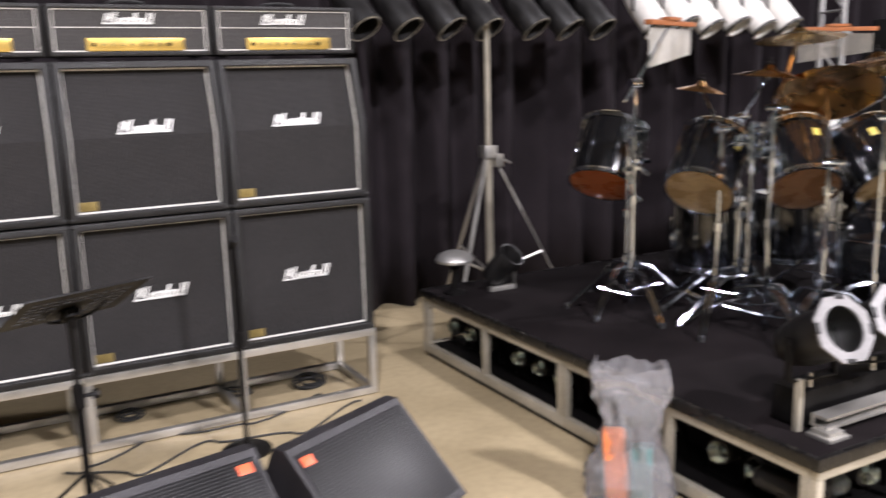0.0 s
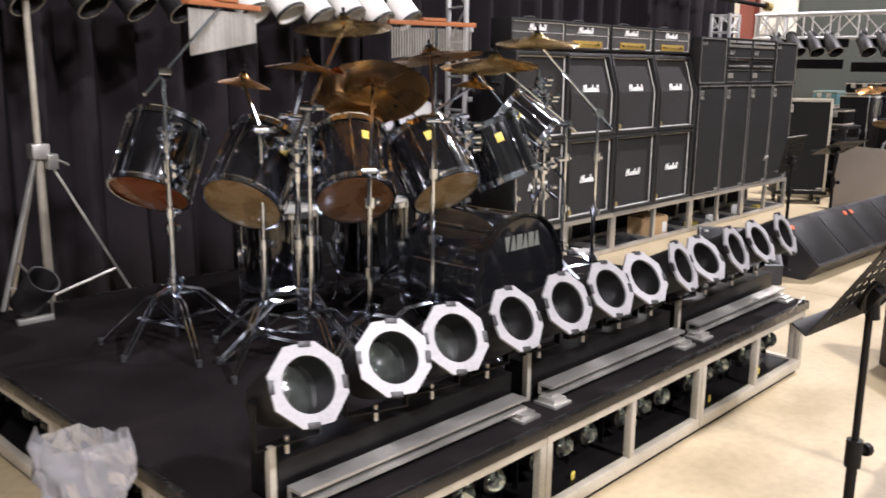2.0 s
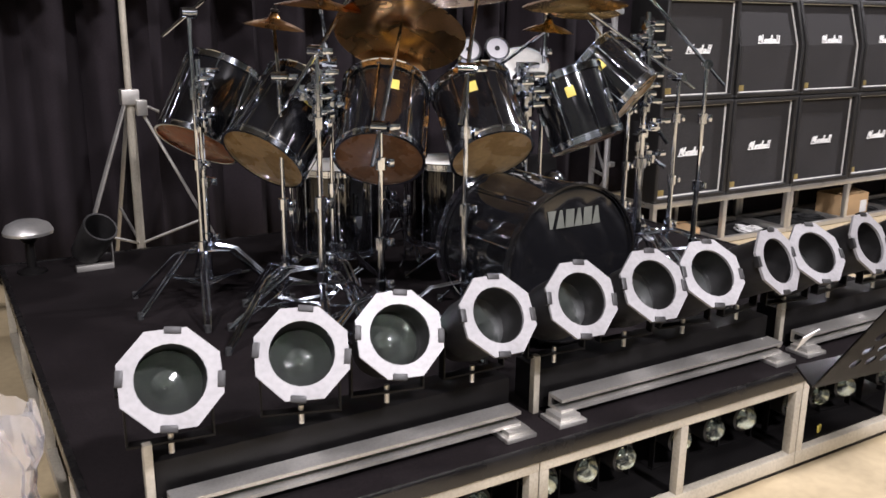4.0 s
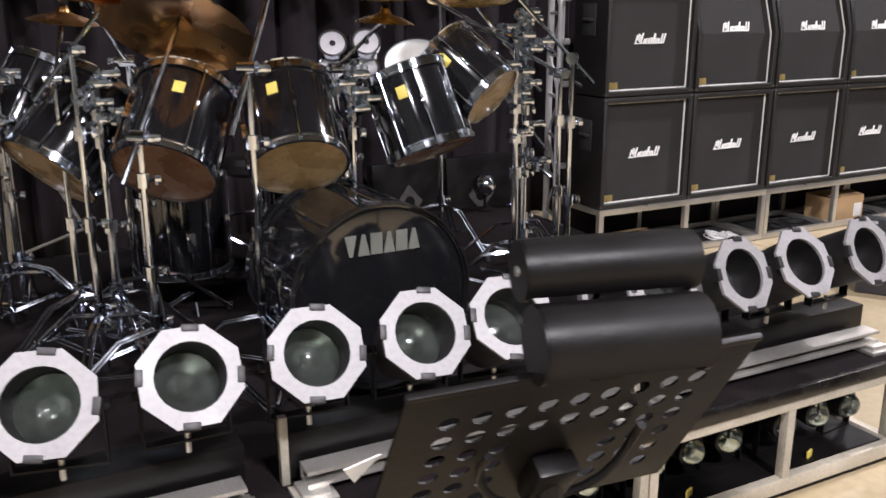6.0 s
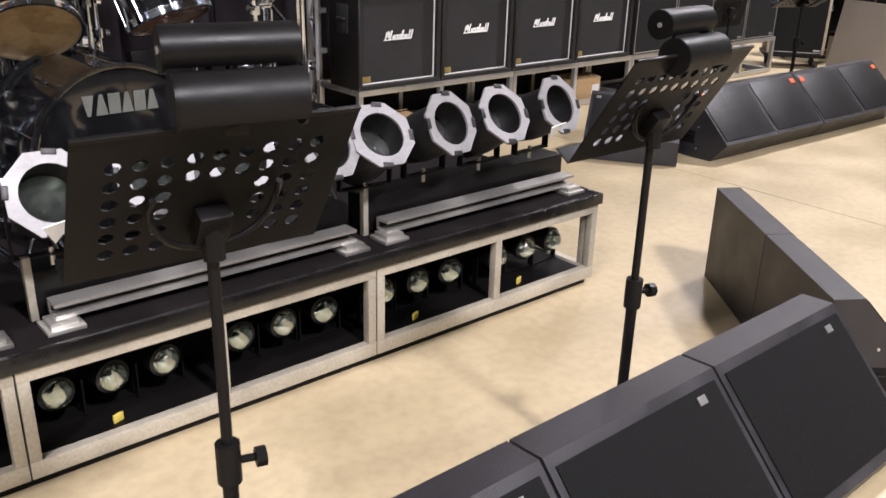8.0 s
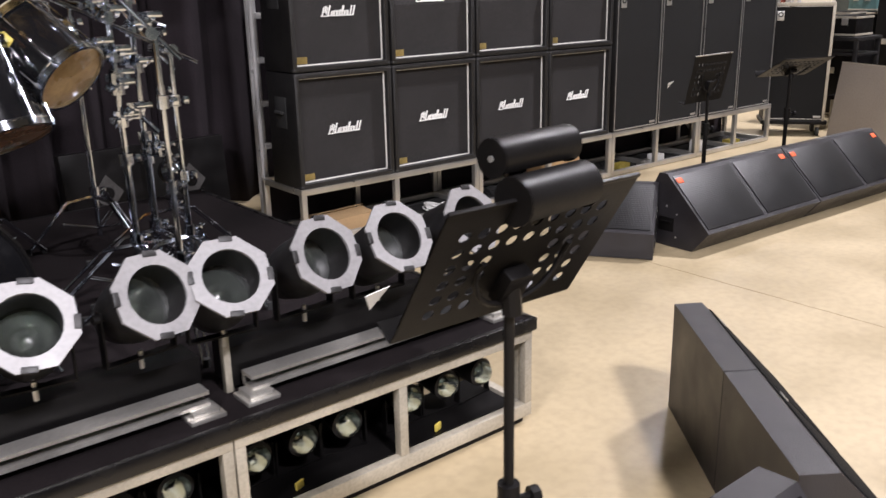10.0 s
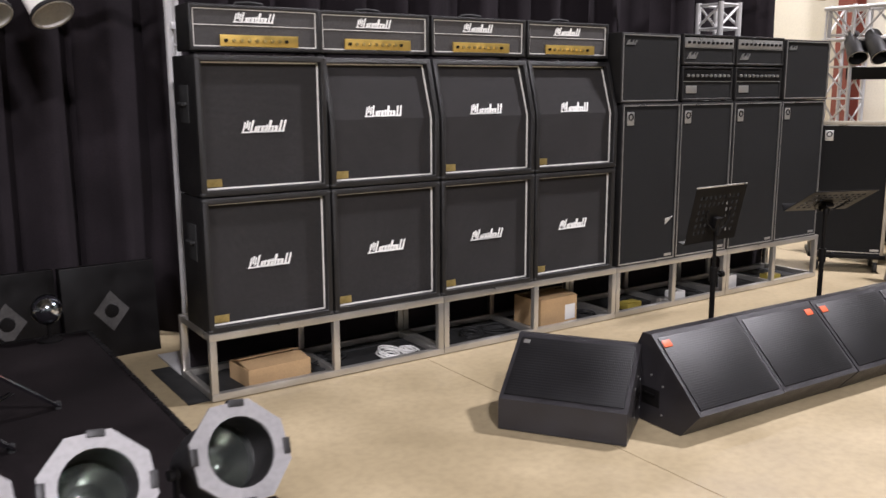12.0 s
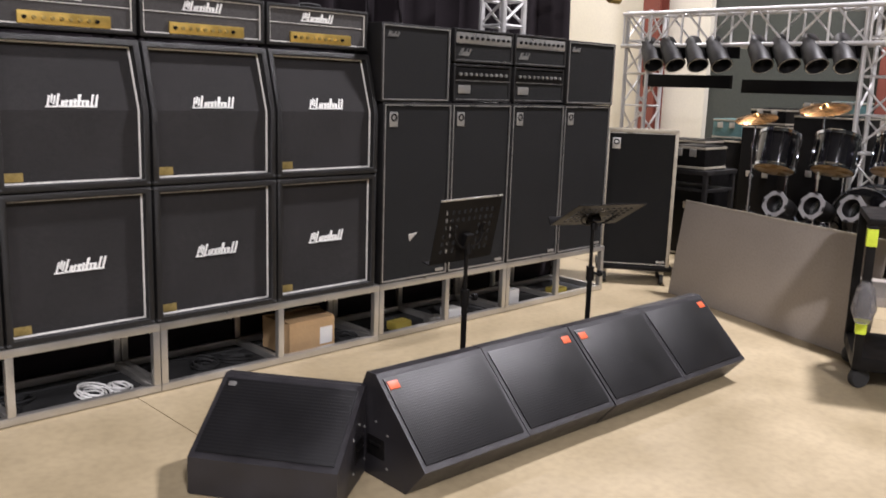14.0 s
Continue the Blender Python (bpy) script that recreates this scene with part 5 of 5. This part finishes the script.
for n, (x, y, z, a) in enumerate(((3.58, 0.90, 1.10, 10), (4.82, 0.93, 1.09, 5), (9.03, 3.36, 0.95, 0))):
    t = thing("sheet_corner", "white paper corner hanging off a music stand", "paper", "paper on music stands", pose(x, y, z, 33, 0, a))
    part("sheet", bridge(B(), [[V(-0.025, 0, 0.0), V(0.03, 0, 0.008), V(0.006, 0, -0.05)], [V(-0.025, 0.0015, 0.0), V(0.03, 0.0015, 0.008), V(0.006, 0.0015, -0.05)]]), M_PAPER, t, "", 0)

# ---- loose things round the stacks ----
def carton(x, y, z, w, d, h, yaw, label):
    t = thing("cardboard_box", label, "box", "cardboard boxes", pose(x, y, z, 0, 0, yaw))
    bm = B()
    for lo, hi in (((0, 0, 0), (w, d, 0.004)), ((0, 0, 0.004), (w, 0.004, h)), ((0, d - 0.004, 0.004), (w, d, h)), ((0, 0.004, 0.004), (0.004, d - 0.004, h)), ((w - 0.004, 0.004, 0.004), (w, d - 0.004, h))):
        box(bm, lo, hi)
    part("body", bm, M_CARD, t, "", 0)
    part("flap", box(B(), (0.004, 0, 0), (w - 0.004, d * 0.52, 0.004), 0, pose(0, 0, h, 8, 0, 0)), M_CARD, t, "", 0)
    part("flap", box(B(), (0.004, -d * 0.5, 0), (w - 0.004, 0, 0.004), 0, pose(0, d, h, -14, 0, 0)), M_CARD, t, "", 0)
    return t


carton(6.93, FY + 0.10, 0.002, 0.40, 0.26, 0.105, 4, "open brown cardboard box under the amp platform")
c2 = carton(9.10, FY + 0.10, 0.002, 0.36, 0.28, 0.20, 3, "brown cardboard box with a white label under the platform")
part("label_sheet", box(B(), (0.24, -0.002, 0.03), (0.34, -0.0005, 0.14)), M_PAPER, c2, "white label")
for x, y, w, d, h, mt, lb in ((9.98, 4.52, 0.15, 0.10, 0.06, M_YELLOW, "flat yellow packet"), (10.5, 4.53, 0.13, 0.1, 0.075, M_PAPER, "small white packet"), (11.18, 4.54, 0.12, 0.1, 0.12, M_PAPER, "white paper cup box"),
                              (11.75, 4.55, 0.16, 0.1, 0.05, M_YELLOW, "flat yellow packet"), (10.3, 4.53, 0.14, 0.06, 0.045, M_ALU, "grey metal plug box")):
    t = thing("packet", lb + " on the floor under the platform", "packet", "packets under the platform", pose(x, y + 0.02, 0.001, 0, 0, random.uniform(-15, 15)))
    part("pack", box(B(), (0, 0, 0), (w, d, h), 0.006), mt, t)


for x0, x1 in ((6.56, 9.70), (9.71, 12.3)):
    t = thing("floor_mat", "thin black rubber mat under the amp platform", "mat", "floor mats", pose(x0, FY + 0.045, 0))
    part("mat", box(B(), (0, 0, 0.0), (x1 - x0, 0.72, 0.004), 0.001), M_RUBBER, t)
# Sheet added to keep the shaded space under the platform dark.
t = thing("rear_cloth", "black sheet added to darken the platform's open back", "cloth", m=pose(6.74, FY + 0.548, 0.004))
part("cloth", box(B(), (0, 0, 0.0), (5.48, 0.006, 0.38), 0.002), M_CURTAIN, t)


def cable_coil(x, y, mat, seed, n=5, r=0.09):
    rnd = random.Random(seed)
    pts = []
    for i in range(n * 14):
        a = i * 2 * math.pi / 14
        k = r * (0.85 + 0.3 * math.sin(a * 0.37 + seed))
        pts.append((k * math.cos(a) + rnd.uniform(-.004, .004), 0.8 * k * math.sin(a), 0.008 + 0.010 * (i / 14) * (0.6 + 0.4 * math.sin(a))))
    t = thing("cable_coil", "coil of cable lying on the floor", "cable", "cable coils", pose(x, y, 0, 0, 0, rnd.uniform(0, 180)))
    part("cable", sweep(B(), pts, 0.0055, 5), mat, t)


for i, (x, y) in enumerate(((7.45, 4.62), (7.55, 4.75), (7.9, 4.6), (8.05, 4.62), (8.6, 4.68), (8.8, 4.66), (9.6, 4.62), (10.1, 4.75), (10.8, 4.6), (0.6, 4.66), (1.2, 4.7), (1.6, 4.62), (-0.1, 4.7))):
    cable_coil(x, y, M_PAPER if i in (2, 3) else M_RUBBER, i + 1, 4 + i % 3, 0.075 + 0.012 * (i % 3))
for i, pts in enumerate((((1.75, 4.2, 0.008), (1.3, 3.95, 0.008), (0.9, 4.1, 0.008), (0.5, 3.9, 0.008), (0.2, 4.15, 0.008)), ((1.6, 4.4, 0.008), (1.1, 4.2, 0.008), (0.7, 4.32, 0.008), (0.3, 4.1, 0.008)),
                         ((6.72, 5.0, 0.008), (7.5, 4.86, 0.008), (8.4, 4.9, 0.008), (9.4, 4.84, 0.008)))):
    fine_pts = []
    for a, b in zip(pts, pts[1:]):
        for k in range(6):
            f = k / 6
            q = Vector(a).lerp(Vector(b), f * f * (3 - 2 * f))
            fine_pts.append(q + V(0, 0.03 * math.sin(k + i), 0))
    t = thing("floor_cable", "black cable snaking over the concrete floor", "cable", "floor cables")
    part("cable", sweep(B(), fine_pts, 0.006, 5), M_RUBBER, t)
for x, yaw in ((5.57, 4), (6.17, 2)):
    t = thing("flat_case", "black flight case with a diamond shaped emblem", "flight case", "flight cases by the curtain", pose(x, 5.60, 0.0, -6, 0, yaw))
    part("body", box(B(), (0, 0, 0.0), (0.58, 0.1, 0.60), 0.008), M_BLACK, t)
    part("emblem", bridge(B(), [[V(0.29 + a, -0.002, 0.3 + b) for a, b in ((0, -0.13), (0.11, 0), (0, 0.13), (-0.11, 0))], [V(0.29 + a, 0.0005, 0.3 + b) for a, b in ((0, -0.13), (0.11, 0), (0, 0.13), (-0.11, 0))]]), M_DIM, t, "worn grey diamond emblem", 0)
    part("emblem_centre", lathe(B(), [(0.045, 0), (0.04, 0.004), (0.001, 0.005)], 16, pose(0.29, -0.002, 0.3, 90, 0, 0)), M_BLACK, t)
t = thing("work_lamp", "chrome dome lamp on the corner of the riser", "lamp", m=pose(2.56, 4.55, RZ))
part("dome", lathe(B(), [(0.115, 0.20), (0.118, 0.215), (0.10, 0.245), (0.06, 0.265), (0.003, 0.27)], 24), M_SILVER, t)
part("body", lathe(B(), [(0.07, 0.0), (0.07, 0.012), (0.022, 0.03), (0.022, 0.15), (0.06, 0.19), (0.10, 0.20)], 24, None, True, True), M_BLACK, t)
t = thing("round_lamp", "small round silvered lamp on a slim black post", "lamp", m=pose(5.93, 4.66, RZ, 0, 0, 15))
part("bulb", lathe(B(), [(0.074, 0.0), (0.066, 0.03), (0.045, 0.055), (0.018, 0.068), (0.002, 0.07)], 22, pose(0, 0, 0.165, 80, 0, 0)), M_CHROME, t, "silvered bulb face")
part("back_shell", lathe(B(), [(0.078, 0.002), (0.07, -0.04), (0.04, -0.075), (0.01, -0.08)], 22, pose(0, 0, 0.165, 80, 0, 0), False, True), M_CAN, t)
part("post", lathe(B(), [(0.06, 0.0), (0.06, 0.01), (0.01, 0.02), (0.01, 0.1)], 14, None, True, True), M_BLACK, t)
t = thing("tilted_lamp", "black lamp tilted on its bracket on the riser", "lamp", m=pose(2.84, 4.45, RZ))
part("can", lathe(B(), [(0.03, -0.12), (0.075, -0.1), (0.085, 0.12), (0.075, 0.12), (0.07, -0.08)], 20, pose(0, 0, 0.15, 40, 20, 0), True), M_CAN, t)
part("bracket", box(B(), (-0.09, -0.02, 0), (0.09, 0.02, 0.03), 0.004), M_ALU, t)
part("arm", box(B(), (0.085, -0.012, 0.02), (0.092, 0.012, 0.24), 0.002), M_ALU, t)
# plastic bag leaning on the riser's side
bag = thing("plastic_bag", "clear crumpled plastic bag with printed packets inside", "plastic bag", m=pose(2.23, 2.54, 0, 0, 0, -42))
rnd = random.Random(5)
bm = B()
rings = []
for k in range(13):
    f = k / 12
    z = 0.004 + 0.60 * f
    rx = 0.16 * (1 - 0.22 * f) + 0.03 * math.sin(f * 9)
    ry = 0.10 * (1 - 0.55 * f) + 0.012 * math.sin(f * 13)
    rings.append([V(rx * math.cos(a) * (1 + rnd.uniform(-.13, .13)), ry * math.sin(a) * (1 + rnd.uniform(-.22, .22)) + 0.03 * f, z + (rnd.uniform(-.04, .03) if k == 12 else rnd.uniform(-.008, .008) if k else 0)) for a in [2 * math.pi * i / 26 for i in range(26)]])
bridge(bm, rings, True, False)
part("bag_skin", bm, M_BAG, bag, "clear polythene", 20)
part("packet", box(B(), (-0.09, -0.045, 0.02), (0.0, 0.035, 0.33), 0.02, pose(0, 0, 0, 0, -4, 0)), M_ORANGE, bag, "orange printed packet")
part("packet", box(B(), (0.0, -0.05, 0.015), (0.09, 0.03, 0.27), 0.02), M_TEAL, bag, "teal printed packet")
# a low stand with papers and a tool on its flat desk
LS = pose(2.42, 0.68, 0, 0, 0, 8)
ls = music_stand(0.95, "low black music stand with a flat desk", 78)
ls.matrix_basis = LS
DESK = LS @ pose(0, 0.015, 0.83, 78, 0, 0)
t = thing("paper_sheet", "white papers lying on a flat music stand", "paper", m=DESK @ pose(0, 0.005, 0))
part("sheet", box(B(), (-0.19, 0, -0.07), (0.05, 0.003, 0.20), 0.001), M_PAPER, t)
part("second_sheet", box(B(), (0.0, 0.0032, -0.09), (0.21, 0.0052, 0.17), 0.0005, pose(0, 0, 0, 0, 7, 0)), M_PAPER, t)
t2 = thing("hand_tool", "black hand tool with a yellow end on papers", "tool", m=DESK @ pose(0.05, 0.012, 0.08, 0, 35, 0))
part("shaft", box(B(), (-0.11, 0, -0.014), (0.08, 0.026, 0.014), 0.008), M_RUBBER, t2)
part("tip", box(B(), (-0.16, 0.004, -0.01), (-0.111, 0.02, 0.01), 0.004), M_YELLOW, t2)

# ---- far side: board, cart and the second kit ----
pb = thing("leaning_board", "large grey-faced board leaning on edge", "board")
p0, p1 = V(12.62, 4.02, 0), V(11.93, 2.16, 0)
yaw = math.degrees(math.atan2(p1.y - p0.y, p1.x - p0.x))
pb.matrix_basis = Matrix.Translation(p0) @ pose(0, 0, 0, 0, 0, yaw) @ pose(0, 0, 0, -8, 0, 0)
part("sheet", box(B(), (0, 0.0, 0.004), (1.99, 0.022, 0.80), 0.003), M_PANEL, pb)
part("edge_band", box(B(), (0, -0.003, 0.80), (1.99, 0.025, 0.812), 0.002), M_ALU_DULL, pb, "pale top edge")
sp = thing("board_prop", "dark steel frame propping the board", "frame", m=Matrix.Translation(p0) @ pose(0, 0, 0, 0, 0, yaw))
for x in (0.3, 1.6):
    part("strut", box(B(), (x, 0.12, 0), (x + 0.04, 0.16, 0.76), 0.003), M_BLACK, sp)
ck = thing("wheeled_cart", "black equipment cart with yellow tape and big casters", "cart", m=pose(11.33, 1.95, 0, 0, 0, 25))
part("frame_post", box(B(), (0.0, 0.0, 0.16), (0.05, 0.05, 0.98), 0.004), M_BLACK, ck)
part("frame_post", box(B(), (0.0, -0.7, 0.16), (0.05, -0.65, 0.98), 0.004), M_BLACK, ck)
part("frame_post", box(B(), (0.6, 0.0, 0.16), (0.65, 0.05, 0.98), 0.004), M_BLACK, ck)
part("tray", box(B(), (0.0, -0.7, 0.12), (0.65, 0.05, 0.20), 0.006), M_BLACK, ck)
part("tray", box(B(), (0.051, -0.649, 0.5), (0.65, 0.0, 0.56), 0.006), M_PANEL, ck)
part("top", box(B(), (0.0, -0.7, 0.981), (0.65, 0.05, 1.02), 0.006), M_BLACK, ck)
for z in (0.86, 0.34):
    part("tape", box(B(), (-0.004, -0.004, z), (0.054, 0.054, z + 0.1), 0.001), M_SAFETY, ck, "yellow-green tape")
for x in (0.06, 0.58):
    for y in (0.0, -0.62):
        part("caster", lathe(B(), [(0.02, -0.025), (0.055, -0.025), (0.062, -0.015), (0.062, 0.015), (0.055, 0.025), (0.02, 0.025)], 18, pose(x, y, 0.063, 0, 90, 30), True, True), M_RUBBER, ck)
part("wrap", lathe(B(), [(0.04, 0.0), (0.07, 0.08), (0.05, 0.2), (0.03, 0.24)], 12, pose(-0.05, 0.03, 0.42), True, True), M_BAG, ck, "clear plastic wrap")
r2 = thing("far_riser", "black low riser under the second drum kit", "stage riser", m=pose(0, 0, 0))
part("deck", box(B(), (13.7, 0.6, 0.28), (16.6, 4.6, 0.32), 0.004), M_DECK, r2)
for x in (13.72, 16.5):
    for y in (0.65, 2.5, 4.5):
        part("leg", box(B(), (x, y, 0), (x + 0.06, y + 0.06, 0.28), 0.003), M_ALU_DULL, r2)
for i, (y, z) in enumerate(((3.72, 0.72), (3.38, 0.74), (3.04, 0.76), (2.70, 0.77))):
    t = copy_thing(pc, pose(13.86, y, z, 0, 0, -90 + random.uniform(-14, 10)) @ pose(0, 0, 0, -18, 0, 0))
    tagged(t, "black par lamp with white frame at the far riser", group="lamps at the far riser")
    t2 = thing("lamp_post", "black post under a far par lamp", "lamp bracket", "far lamp posts", pose(14.0, y, 0.32))
    part("post", box(B(), (-0.02, -0.02, 0), (0.02, 0.02, z - 0.32 - 0.03), 0.003), M_BLACK, t2)
for (x, y, z), ln in (((14.1, 3.88, 1.02), 0.34), ((14.15, 3.36, 1.05), 0.32), ((14.2, 2.86, 1.08), 0.3)):
    d = drum("far_tom", 0.18, ln, M_HEAD, M_HEAD_WHITE, 8, "chrome-lugged black tom of the second drum kit", "far toms")
    d.matrix_basis = axis_pose((x, y, z), (0.35, 0.05, 0.93))
    t = thing("far_tom_stand", "chrome stand holding a far tom", "drum hardware", "far tom stands")
    stand_base(t, x + 0.34, y + 0.02, 0.32, z + 0.1, 0.28, 20)
    part("arm", tube(B(), (x + 0.34, y + 0.02, z + 0.09), (x + 0.2, y + 0.02, z + 0.15), 0.012), M_CHROME, t)
d = drum("far_bass_drum", 0.28, 0.42, M_LACQUER, M_HEAD_WHITE, 8, "black bass drum of the second drum kit", "", None, M_CHROME, 0.03)
d.matrix_basis = axis_pose((14.3, 3.1, 0.62), (1, 0.05, 0))
for (x, y, z, r) in ((14.3, 4.2, 1.5, 0.2), (14.2, 3.5, 1.62, 0.22), (14.4, 2.7, 1.6, 0.2)):
    t = thing("far_cymbal_stand", "chrome stand with a bronze cymbal at the second kit", "cymbal stand", "far cymbal stands")
    stand_base(t, x, y, 0.32, z, 0.3, 10)
    part("cymbal", lathe(B(), cymbal_profile(r), 30, axis_pose((x, y, z), (-0.3, 0, 1))), M_BRONZE, t)
ft = thing("steel_bench", "dark steel bench frame behind the board", "bench", m=pose(13.35, 4.15, 0))
for x, y in ((0, 0), (0, 0.75), (0.5, 0), (0.5, 0.75)):
    part("leg", box(B(), (x, y, 0), (x + 0.04, y + 0.04, 0.96), 0.003), M_CAN, ft)
part("top_frame", box(B(), (-0.01, -0.01, 0.961), (0.55, 0.80, 1.0), 0.003), M_CAN, ft)
part("shelf_frame", box(B(), (0.041, 0.0, 0.80), (0.5, 0.79, 0.83), 0.003), M_CAN, ft)
for (x, y, z, w, d_, h), mt, lb in (((13.38, 4.2, 1.001, 0.4, 0.36, 0.22), M_BLACK, "black rack case with silver edges"), ((13.4, 4.58, 1.001, 0.4, 0.32, 0.16), M_BLACK, "black rack case with silver edges"),
                                    ((16.0, 4.7, 0.002, 0.5, 0.5, 1.35), M_BLACK, "tall black road case"), ((16.2, 5.3, 0.002, 0.6, 0.5, 1.15), M_BLACK, "tall black road case"), ((15.6, 1.4, 0.32, 0.5, 0.7, 1.0), M_BLACK, "tall black road case"),
                                    ((15.75, 3.72, 0.002, 0.5, 0.75, 1.5), M_BLACK, "tall black road case with metal edges"), ((15.75, 2.75, 0.002, 0.5, 0.8, 1.38), M_BLACK, "tall black road case with metal edges"),
                                    ((15.8, 3.8, 1.503, 0.4, 0.3, 0.16), M_TEAL, "small green case on a road case"), ((15.8, 4.15, 1.503, 0.4, 0.26, 0.12), M_CARD, "small brown box on a road case"), ((15.8, 2.9, 1.383, 0.4, 0.5, 0.2), M_DIM, "small grey case on a road case"),
                                    ((16.9, 3.6, 0.002, 0.5, 0.9, 1.5), M_PANEL, "grey road case with metal edges"),
                                    ((17.0, 4.75, 0.002, 0.55, 0.8, 1.25), M_BLACK, "tall black road case with metal edges"), ((17.0, 2.5, 0.002, 0.55, 0.95, 1.65), M_BLACK, "tall black road case with metal edges"),
                                    ((17.05, 5.7, 0.002, 0.5, 0.8, 0.95), M_BLACK, "black road case with metal edges"), ((17.0, 4.8, 1.253, 0.5, 0.6, 0.3), M_BLACK, "small black case on a road case"),
                                    ((14.3, 4.62, 0.002, 0.5, 0.9, 0.92), M_BLACK, "black road case with metal edges"), ((14.35, 4.75, 0.923, 0.4, 0.5, 0.3), M_BLACK, "small black case on a road case"),
                                    ((16.1, 4.72, 1.353, 0.36, 0.44, 0.2), M_BLACK, "small black case on a road case"), ((16.3, 5.35, 1.153, 0.4, 0.4, 0.25), M_TEAL, "small green case on a road case")):
    t = thing("road_case", lb, "flight case", "far road cases", pose(x, y, z))
    part("body", box(B(), (0.004, 0.004, 0), (w - 0.004, d_ - 0.004, h), 0.006), mt, t)
    for zz in (0.01, h - 0.03):
        part("edge_trim", box(B(), (0, 0, zz), (w, d_, zz + 0.022), 0.002), M_ALU_DULL, t)
    for k in range(2):
        part("latch", box(B(), (-0.008, d_ * (0.25 + 0.4 * k), h * 0.55), (0.003, d_ * (0.25 + 0.4 * k) + 0.07, h * 0.55 + 0.07), 0.003), M_ALU, t)
